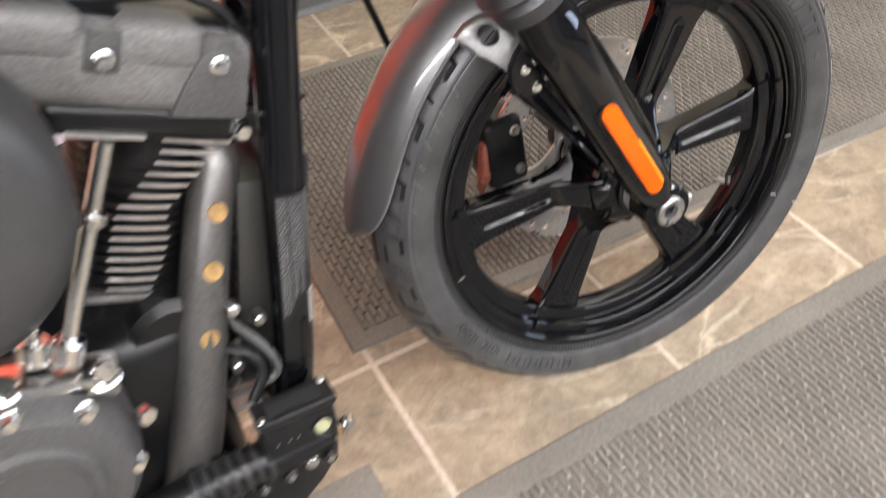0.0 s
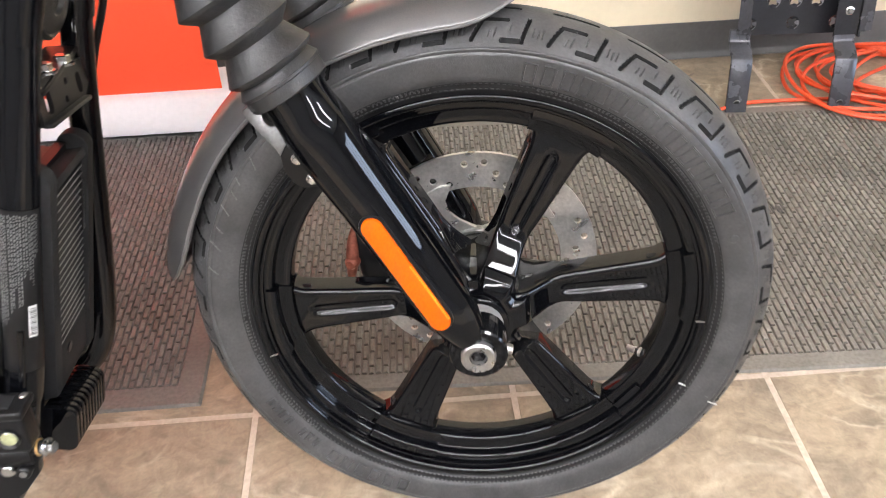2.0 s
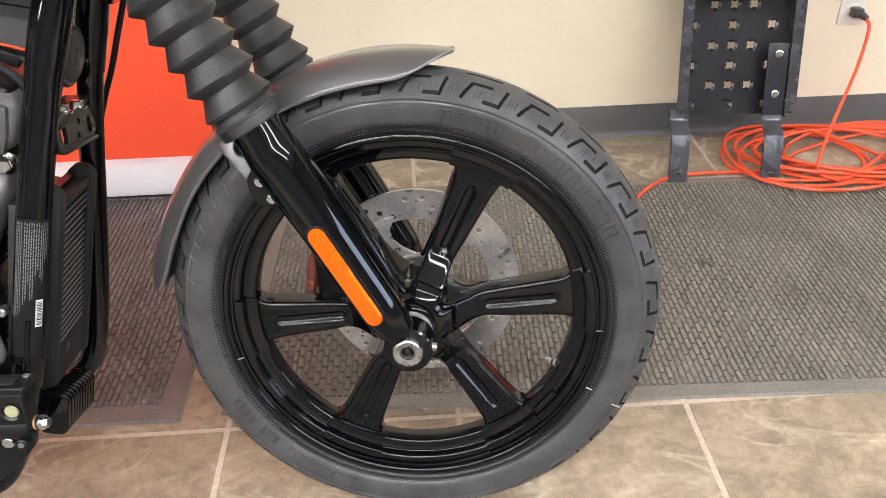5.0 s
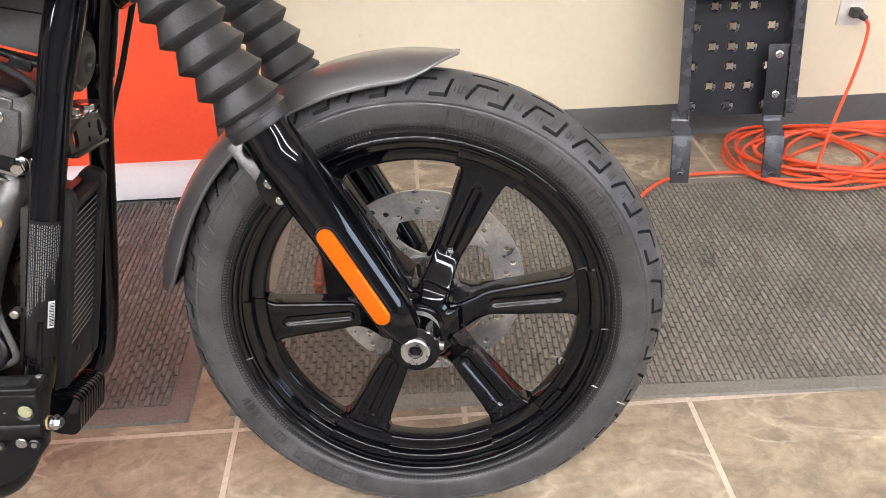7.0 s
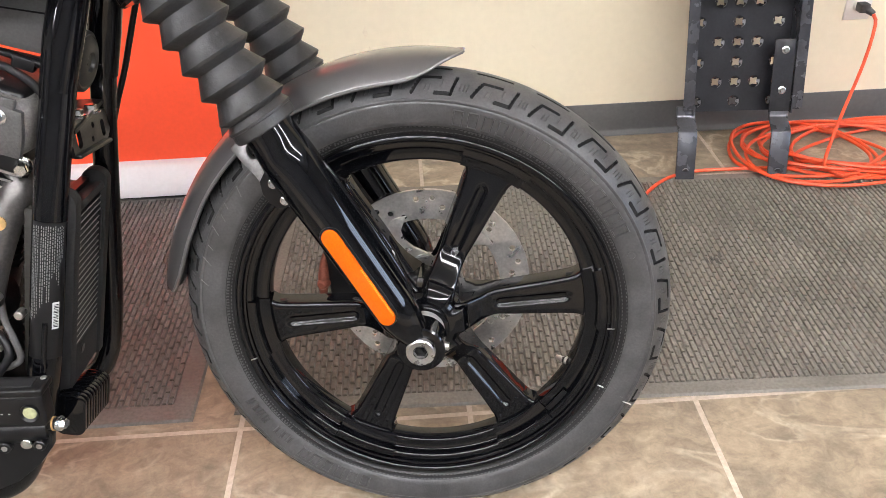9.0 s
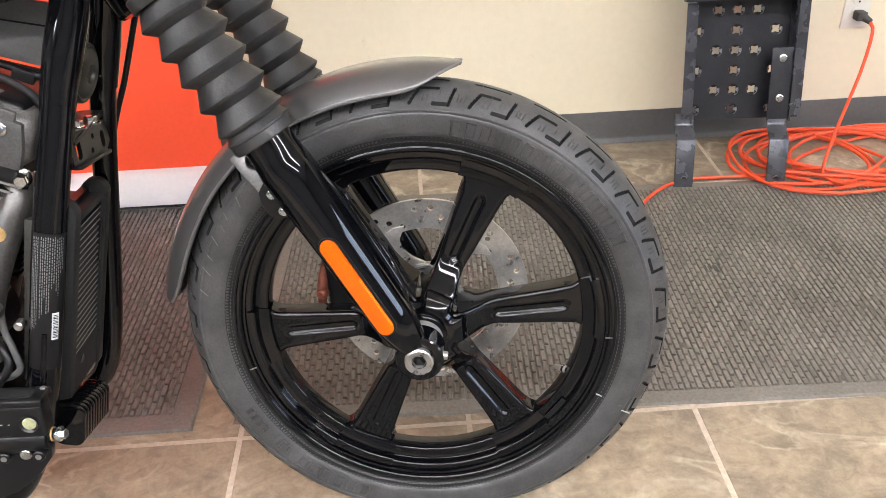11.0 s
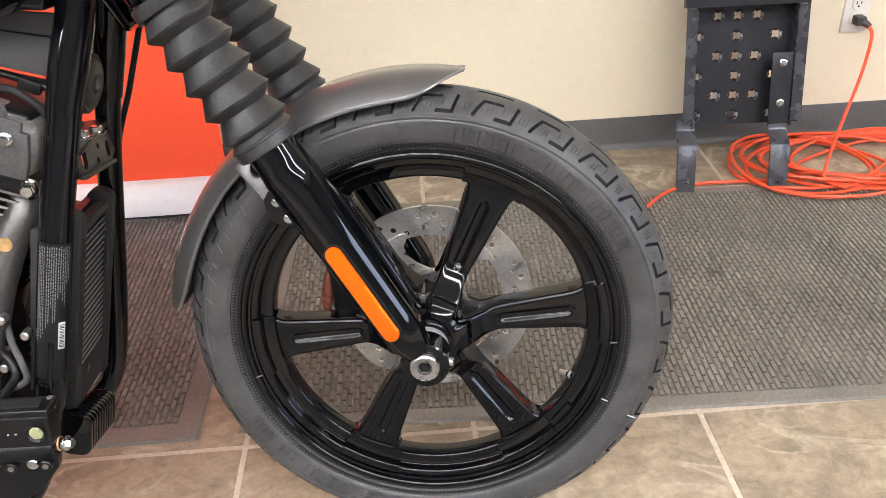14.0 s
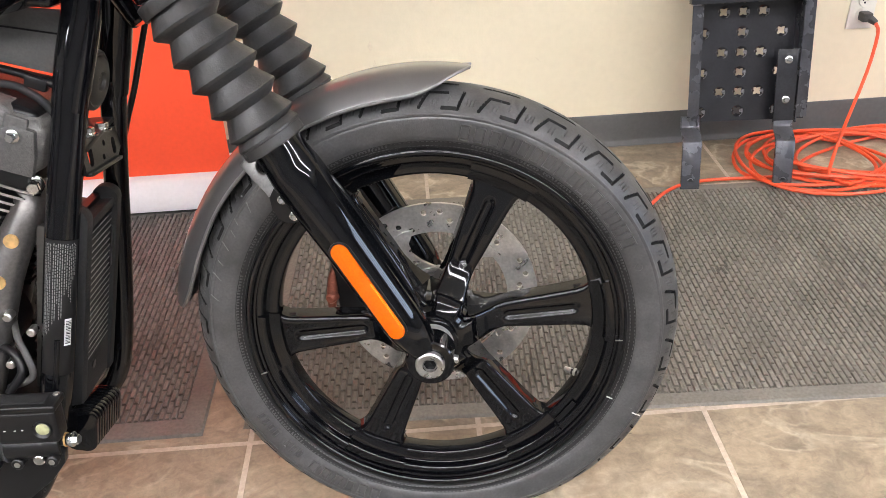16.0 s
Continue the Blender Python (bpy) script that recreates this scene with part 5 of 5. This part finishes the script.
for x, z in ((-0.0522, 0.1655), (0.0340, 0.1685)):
    # raised pad in a darker finish stands in for the pocket's shade
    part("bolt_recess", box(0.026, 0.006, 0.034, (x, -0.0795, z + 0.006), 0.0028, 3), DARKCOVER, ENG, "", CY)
    part("cover_bolt", hex_bolt(0.0056, 0.011, (x, -0.0840, z), (0, -1, 0)), CHROME, ENG, "bright bolt", CY)
part("head_bolt", hex_bolt(0.0080, 0.018, (0.0590, -0.064, 0.1100), (0.25, -1, 0)), CHROME, ENG, "bright bolt", CY)
for x in (-0.098, -0.010):
    part("cover_hump", box(0.074, 0.060, 0.042, (x, -0.052, 0.176), 0.0195, 5), WRINKLE, ENG, "", CY)
# rear cylinder mass and crankcase behind
part("crankcase", box(0.36, 0.19, 0.24, (-0.40, 0.0, 0.315), 0.04, 3), SATIN, ENG, "", BF)
part("engine_block", box(0.20, 0.13, 0.16, (-0.335, 0.02, 0.43), 0.03, 3), SATIN, ENG, "", BF)
part("air_cleaner", revolve([(0, -0.215), (0.070, -0.213), (0.094, -0.208), (0.108, -0.196), (0.112, -0.180), (0.112, -0.120), (0.100, -0.112), (0, -0.112)], 56, m=Matrix.Translation((-0.380, 0, 0.647))), AIRC, ENG, "round dark grey air cleaner cover", BF)
for (xa, za, ya), (xb, zb, yb) in ((((-0.238), 0.632, -0.118), (-0.330, 0.470, -0.128)), ((-0.300, 0.640, -0.10), (-0.352, 0.475, -0.12))):
    pr = part("pushrod_tube", rod((xa, ya, za), (xb, yb, zb), 0.0066, 20), CHROME, ENG, "bright pushrod tube", BF)
    a, c = Vector((xa, ya, za)), Vector((xb, yb, zb))
    part("tube_collar", rod(a.lerp(c, 0.30), a.lerp(c, 0.36), 0.0125, 20, bevel=0.002), CHROME, pr, "", BF)
    part("tube_base", rod(a.lerp(c, 0.90), a.lerp(c, 1.02), 0.0140, 20, bevel=0.002), CHROME, pr, "", BF)
LIFT = part("lifter_block", box(0.090, 0.040, 0.022, (-0.342, -0.128, 0.452), 0.006, 2, Matrix.Rotation(radians(20), 4, "Y")), CHROME, ENG, "bright lifter block", BF)
for x, z in ((-0.378, 0.470), (-0.310, 0.445)):
    part("block_bolt", hex_bolt(0.009, 0.016, (x, -0.140, z), (0.2, -0.6, 0.8)), CHROME, LIFT, "", BF)
CAM = part("cam_cover", revolve([(0, -0.176), (0.040, -0.176), (0.044, -0.180), (0.052, -0.180), (0.056, -0.174), (0.076, -0.170), (0.084, -0.160), (0.088, -0.140), (0.088, -0.09)], 48, m=Matrix.Translation((-0.393, 0, 0.380))), DARKCOVER, ENG, "dark grey cam cover", BF)
for x, z in ((-0.380, 0.4600), (-0.3310, 0.4380), (-0.3150, 0.3640), (-0.3600, 0.3150)):
    part("cam_bolt", hex_bolt(0.0060, 0.012, (x, -0.160, z), (0, -1, 0.1)), CHROME, CAM, "bright bolt", BF)

PIPEP = [(-0.188, 0.0, 0.588), (-0.160, -0.022, 0.578), (-0.157, -0.045, 0.550), (-0.176, -0.058, 0.516), (-0.198, -0.072, 0.469), (-0.222, -0.083, 0.408), (-0.252, -0.095, 0.330), (-0.300, -0.105, 0.22), (-0.345, -0.11, 0.13)]
EXH = part("exhaust_pipe", tube(PIPEP, [0.018, 0.018, 0.020, 0.0215, 0.022, 0.0235, 0.0255, 0.0265, 0.0265], 28, 8), PIPE, BIKE, "black exhaust pipe with a drilled heat shield", BF)
for i in (3, 4, 5):
    c = Vector(PIPEP[i])
    d = Vector((0.10, -0.97, 0.12)).normalized()
    part("shield_hole", revolve([(0, 0.0), (0.0088, 0.0), (0.0088, 0.0025), (0, 0.0025)], 24, "Z", m=along(c + d * 0.0208, c + d * 0.03)), BRASS, EXH, "bronze-coloured pipe seen through a round hole", BF)

# ---- rear brake reservoir and foot lever mount
RS = BF @ Matrix.Translation((-0.1755, -0.151, 0.308)) @ Matrix.Rotation(radians(2), 4, "Y")
RES = part("brake_reservoir", box(0.074, 0.029, 0.046, (0, 0, 0), 0.006, 3), SATIN, BIKE, "black brake fluid reservoir with a round sight glass", RS)
part("lid", box(0.079, 0.034, 0.010, (0.001, 0, 0.0270), 0.0035, 3), SATIN, RES, "", RS)
part("lid_plate", box(0.052, 0.019, 0.003, (0.001, 0, 0.0325), 0.001), MATTE, RES, "", RS)
for x, y in ((-0.033, -0.010), (0.034, 0.010)):
    part("lid_screw", rod((x, y, 0.0315), (x, y, 0.0340), 0.0040, 14, bevel=0.0008), STEEL, RES, "", RS)
part("sight_ring", revolve([(0.0080, -0.0155), (0.0112, -0.0182), (0.0118, -0.0140), (0.0080, -0.0140)], 28, closed=True, m=Matrix.Translation((0.0205, 0, -0.001))), SATIN, RES, "", RS)
part("sight_glass", rod((0.0205, -0.0140, -0.001), (0.0205, -0.0164, -0.001), 0.0084, 24, bevel=0.0008), GLASSY, RES, "greenish round sight glass", RS)
bm = bmesh.new()
for x in (-0.025, -0.013, -0.004):
    box(0.0024, 0.0006, 0.0008, (x, -0.0147, -0.002), bm=bm)
part("cast_print", bm, LABELW, RES, "tiny pale print", RS, smooth=0)
MC = part("master_cylinder", tube([(-0.146, -0.146, 0.273), (-0.19, -0.146, 0.274), (-0.25, -0.144, 0.274), (-0.34, -0.140, 0.266)], [0.016, 0.020, 0.021, 0.021], 24, 6), SATIN, BIKE, "black master cylinder under the reservoir", BF)
for i in range(7):
    x = -0.215 - 0.012 * i
    part("boot_ring", revolve([(0.0190, 0), (0.0235, 0.002), (0.0235, 0.004), (0.0190, 0.006)], 24, "X", m=Matrix.Translation((x, -0.144, 0.274))), GAITER, MC, "", BF)
part("banjo_fitting", rod((-0.147, -0.150, 0.278), (-0.131, -0.152, 0.279), 0.0075, 18, bevel=0.001), SATIN, MC, "", BF)
part("copper_washer", rod((-0.1395, -0.151, 0.2785), (-0.1375, -0.151, 0.2785), 0.0090, 18), BRASS, MC, "copper washer", BF)
part("banjo_bolt", hex_bolt(0.0066, 0.011, (-0.132, -0.152, 0.279), (1, -0.25, 0.1)), CHROME, MC, "bright banjo bolt", BF)
part("mount_plate", prism([(-0.268, 0.170), (-0.200, 0.196), (-0.166, 0.222), (-0.146, 0.246), (-0.142, 0.264), (-0.150, 0.284), (-0.268, 0.290), (-0.318, 0.240)], 0.014, Matrix.Translation((0, -0.156, 0)), 0.004), SATIN, MC, "", BF)
for x, bright in ((-0.156, 0), (-0.174, 1), (-0.198, 0), (-0.226, 0)):
    sc = part("cap_screw", rod((x, -0.156, 0.257), (x, -0.167 + 0.005 * bright, 0.257), 0.0074, 20, bevel=0.0012), CHROME if bright else SATIN, MC, "", BF)
    if not bright:
        part("screw_socket", revolve([(0.0042, 0), (0.0038, -0.0008), (0, -0.0008)], 6, m=Matrix.Translation((x, -0.1668, 0.257))), STEEL, sc, "", BF, smooth=0)
part("peg_bracket", box(0.13, 0.03, 0.05, (-0.278, -0.108, 0.215), 0.01, 2), SATIN, MC, "", BF)
part("case_bolt", hex_bolt(0.0085, 0.020, (-0.2980, -0.135, 0.395), (0.3, -1, 0.1), flange=False), CHROME, ENG, "bright bolt", BF)
# hoses and wires round the engine
part("steel_line", tube([(-0.235, -0.070, 0.310), (-0.213, -0.100, 0.330), (-0.186, -0.118, 0.345), (-0.172, -0.120, 0.357), (-0.176, -0.116, 0.382), (-0.190, -0.098, 0.401), (-0.212, -0.050, 0.42)], 0.0042, 10, 8), DARKCOVER, MC, "grey bent brake line", BF)
for x, y, z in ((-0.200, -0.090, 0.382), (-0.205, -0.090, 0.363), (-0.171, -0.086, 0.404), (-0.192, -0.090, 0.429)):
    part("case_screw", rod((x, y, z), (x, y - 0.016, z), 0.0058, 16, bevel=0.0015), STEEL, ENG, "", BF)
part("case_boss", rod((-0.245, -0.02, 0.405), (-0.245, -0.088, 0.405), 0.046, 32, bevel=0.008), SATIN, ENG, "", BF)
part("brake_hose", tube([(-0.205, -0.125, 0.335), (-0.185, -0.118, 0.362), (-0.200, -0.105, 0.385), (-0.240, -0.080, 0.380)], 0.0055, 10, 8), SATIN, MC, "black brake hose", BF)
part("wire_loom", tube([(-0.34, -0.03, 0.768), (-0.22, -0.03, 0.736), (-0.151, -0.03, 0.7135), (-0.124, -0.03, 0.7030), (-0.096, -0.03, 0.6890), (-0.080, -0.02, 0.66)], 0.0048, 12, 8), SATIN, ENG, "black wiring loom", BF)
part("vent_hose", tube([(-0.36, -0.035, 0.722), (-0.25, -0.035, 0.716), (-0.154, -0.035, 0.6980), (-0.131, -0.035, 0.6880), (-0.110, -0.035, 0.6680), (-0.098, -0.03, 0.63)], 0.0050, 12, 8), MATTE, ENG, "dark grey hose", BF)
part("loom_clip", box(0.026, 0.012, 0.015, (-0.118, -0.031, 0.696), 0.003, 2, Matrix.Rotation(radians(24), 4, "Y")), SATIN, ENG, "", BF)
pan = prism([(-0.40, 0.812), (-0.156, 0.778), (-0.078, 0.768), (-0.092, 0.690), (-0.111, 0.6935), (-0.174, 0.7130), (-0.40, 0.775)], 0.010, Matrix.Translation((0, 0.020, 0)), 0.0015)
PANEL = part("side_panel", pan, PANELM, BIKE, "mid grey flat panel under the tank", BF)
seam = box(0.30, 0.002, 0.0022, (-0.238, 0.0185, 0.7715), rot=Matrix.Rotation(radians(11.6), 4, "Y"))
part("panel_seam", seam, SATIN, PANEL, "", BF, smooth=0)
part("panel_lip", box(0.32, 0.016, 0.006, (-0.246, 0.014, 0.7285), 0.002, 2, Matrix.Rotation(radians(16.8), 4, "Y")), SATIN, PANEL, "", BF)
part("fuel_tank", box(0.56, 0.32, 0.22, (-0.345, 0.0, 0.911), 0.06, 5, Matrix.Rotation(radians(6), 4, "Y")), GLOSS, BIKE, "gloss black fuel tank underside", BF)
part("tank_flange", box(0.34, 0.14, 0.030, (-0.232, 0.0, 0.8165), 0.008, 3, Matrix.Rotation(radians(7), 4, "Y")), GLOSS, BIKE, "", BF)
# headlamp and handlebar stay out of view, added to shade the mat
part("headlamp", revolve([(0, 0.165), (0.070, 0.160), (0.088, 0.145), (0.090, 0.10), (0.075, 0.04), (0.04, 0.0), (0, -0.005)], 40, "X"), GLOSS, BIKE, "unseen gloss black round headlamp shell shading the mat", BF @ Matrix.Translation((0.0, 0, 1.00)))
part("handlebar", tube([(-0.20, -0.38, 1.10), (-0.12, -0.26, 1.13), (-0.06, -0.10, 1.09), (-0.05, 0.0, 1.075), (-0.06, 0.10, 1.09), (-0.12, 0.26, 1.13), (-0.20, 0.38, 1.10)], 0.014, 16, 6), GLOSS, BIKE, "unseen gloss black handlebar shading the mat", BF)
part("throttle_cable", tube([(0.012, 0.118, 0.84), (-0.010, 0.120, 0.783), (-0.0264, 0.120, 0.7388), (-0.0425, 0.120, 0.6953), (-0.0592, 0.120, 0.6505), (-0.0755, 0.115, 0.610), (-0.094, 0.10, 0.55)], 0.0042, 10, 8), SATIN, BIKE, "black cable", BF)
part("upper_hose", tube([(0.015, 0.112, 0.81), (0.045, 0.118, 0.70), (0.0665, 0.120, 0.620), (0.0775, 0.120, 0.585), (0.0885, 0.120, 0.548), (0.103, 0.120, 0.49), (0.100, 0.120, 0.43)], 0.0042, 10, 8), SATIN, BIKE, "black front brake hose", BF)
yoke = rod(on_fork(0.5330, -0.107), on_fork(0.575, -0.107), 0.0350, 32, bevel=0.003)
merged(yoke, rod(on_fork(0.5330, 0.105), on_fork(0.575, 0.105), 0.0350, 32, bevel=0.003))
box(0.046, 0.200, 0.026, on_fork(0.560, 0, -0.004), 0.006, 2, tilt, bm=yoke)
box(0.070, 0.070, 0.030, on_fork(0.562, 0, -0.040), 0.010, 3, tilt, bm=yoke)
part("lower_yoke", yoke, GLOSS, FORK, "gloss black lower fork yoke", WF)
part("steering_stem", rod(on_fork(0.53, 0, -0.075), on_fork(0.75, 0, -0.075), 0.030, 24, bevel=0.004), GLOSS, FORK, "", WF)


# ---------------------------------------------------------------- rubber mats
def floor_mat(x0, x1, y0, y1, turn=0.0, label="", worn=False, border=0.040, rubber=MAT):
    """Scraper mat: thin sheet with a flat sloping border and columns of staggered raised bars."""
    mid = Matrix.Translation(((x0 + x1) / 2, (y0 + y1) / 2, 0.0)) @ Matrix.Rotation(radians(turn), 4, "Z")
    t = thing("floor_mat", mid, label or "grey-brown rubber scraper mat with staggered raised bars", "floor mat", "floor mats")
    w, h = x1 - x0, y1 - y0
    bm = bmesh.new()
    rows = []
    for dx, z in ((0.0, 0.0005), (0.0035, 0.0050), (border, 0.0062), (border + 0.002, 0.0040)):
        a, b = w / 2 - dx, h / 2 - dx
        rows.append([bm.verts.new(p) for p in ((-a, -b, z), (a, -b, z), (a, b, z), (-a, b, z))])
    for p, q in zip(rows, rows[1:]):
        for k in range(4):
            bm.faces.new((p[k], p[(k + 1) % 4], q[(k + 1) % 4], q[k]))
    bm.faces.new(rows[-1])
    part("sheet", bm, rubber, t, smooth=0)
    co, fa, pale = [], [], []
    LEN, WID, px, py = 0.0285, 0.0086, 0.0112, 0.0310
    rng = random.Random(int(x0 * 100) + 7)
    i, x = 0, -w / 2 + border + 0.007
    while x < w / 2 - border - 0.007:
        y = -h / 2 + (border + 0.0025 + LEN / 2) + (0 if i % 2 else -py / 2)
        while y < h / 2 - border:
            a, b = max(y - LEN / 2, -h / 2 + border + 0.0015), min(y + LEN / 2, h / 2 - border - 0.0015)
            y += py
            if b - a < 0.006:
                continue
            top = 0.0080 + rng.uniform(-0.0005, 0.0003)
            n = len(co)
            for z, d in ((0.0038, 0.0), (top - 0.0008, 0.0007), (top, 0.0017)):
                co += [(x - WID / 2 + d, a + d, z), (x + WID / 2 - d, a + d, z), (x + WID / 2 - d, b - d, z), (x - WID / 2 + d, b - d, z)]
            # lift the near-side end of each bar and make its face paler
            if worn:
                co[n + 8] = (co[n + 8][0], co[n + 8][1] + 0.0035, top + 0.0006)
                co[n + 9] = (co[n + 9][0], co[n + 9][1] + 0.0035, top + 0.0006)
                pale += [len(fa) + 5]
            fa += [(n + 8, n + 9, n + 10, n + 11)]
            fa += [(n + 4 * q + k, n + 4 * q + (k + 1) % 4, n + 4 * q + 4 + (k + 1) % 4, n + 4 * q + 4 + k) for q in (0, 1) for k in range(4)]
        x += px
        i += 1
    me = bpy.data.meshes.new("bar_relief")
    me.from_pydata(co, [], fa)
    me.materials.append(rubber)
    me.materials.append(MATPALE)
    for q in pale:
        me.polygons[q].material_index = 1
    ob = new("bar_relief", me)
    ob.parent = t
    tagged(ob, "raised rubber bar relief", kind="stuff")


floor_mat(-0.004, 1.90, 0.000, 0.790, -2.0, "grey-brown rubber scraper mat behind the front wheel", False, 0.030)
floor_mat(-1.30, -0.086, 0.024, 0.86, 0.0, "dark grey-brown rubber scraper mat under the banner stand", rubber=MATD)
floor_mat(0.0, 1.60, -1.06, -0.246, 0.6, "grey-brown rubber scraper mat beside the motorcycle", True)
floor_mat(-1.40, -0.080, -1.00, -0.150, 0.0, "grey-brown rubber scraper mat below the engine", True)

worn = bmesh.new()
rng = random.Random(4)
for k in range(7):
    box(0.0030, 0.020, 0.0008, (0.950 + 0.0056 * k, 0.409 + rng.uniform(-0.014, 0.014), 0.0083), bm=worn)
tagged(link_mesh("mat_stain", worn, STAINM, smooth=0), "small dark worn patch on the rubber mat", "stain")


# ---------------------------------------------------------------- floor
YC = -5 * PITCH
bm = box(X1 - X0, WALL_Y - YC, 0.05, ((X0 + X1) / 2, (WALL_Y + YC) / 2, -0.0259))
FLOOR = tagged(link_mesh("floor", bm, GROUT), "tan stone-look ceramic tile floor with pale grout", "floor", kind="structure")


# unseen floor behind the camera, added dark so that gloss black reflects little
bm = box(X1 - X0, YC - Y0, 0.05, ((X0 + X1) / 2, (YC + Y0) / 2, -0.0250))
tagged(link_mesh("floor_2", bm, DARKFLOOR), "plain charcoal floor added out of view to darken gloss reflections", "floor", kind="structure")


def tile_mesh():
    s = PITCH / 2 - 0.0044
    b = bmesh.new()
    rows = []
    for d, z in ((0.0, -0.006), (0.0, -0.0012), (0.0008, -0.0003), (0.0020, 0.0)):
        a = s - d
        rows.append([b.verts.new(p) for p in ((-a, -a, z), (a, -a, z), (a, a, z), (-a, a, z))])
    for p, q in zip(rows, rows[1:]):
        for k in range(4):
            b.faces.new((p[k], p[(k + 1) % 4], q[(k + 1) % 4], q[k]))
    b.faces.new(rows[-1])
    me = bpy.data.meshes.new("tile")
    b.to_mesh(me)
    b.free()
    me.materials.append(TILE)
    return me


tm = tile_mesh()
for i in range(-14, 16):
    for j in range(-5, 3):
        x, y = (i + 0.5) * PITCH, (j + 0.5) * PITCH
        if y - PITCH / 2 > WALL_Y or x + PITCH / 2 > X1 or x - PITCH / 2 < X0 or y - PITCH / 2 < Y0:
            continue
        ob = new("tile", tm)
        ob.parent = FLOOR
        ob.location = (x - (0.05 if j == 2 else 0.0), y, 0)
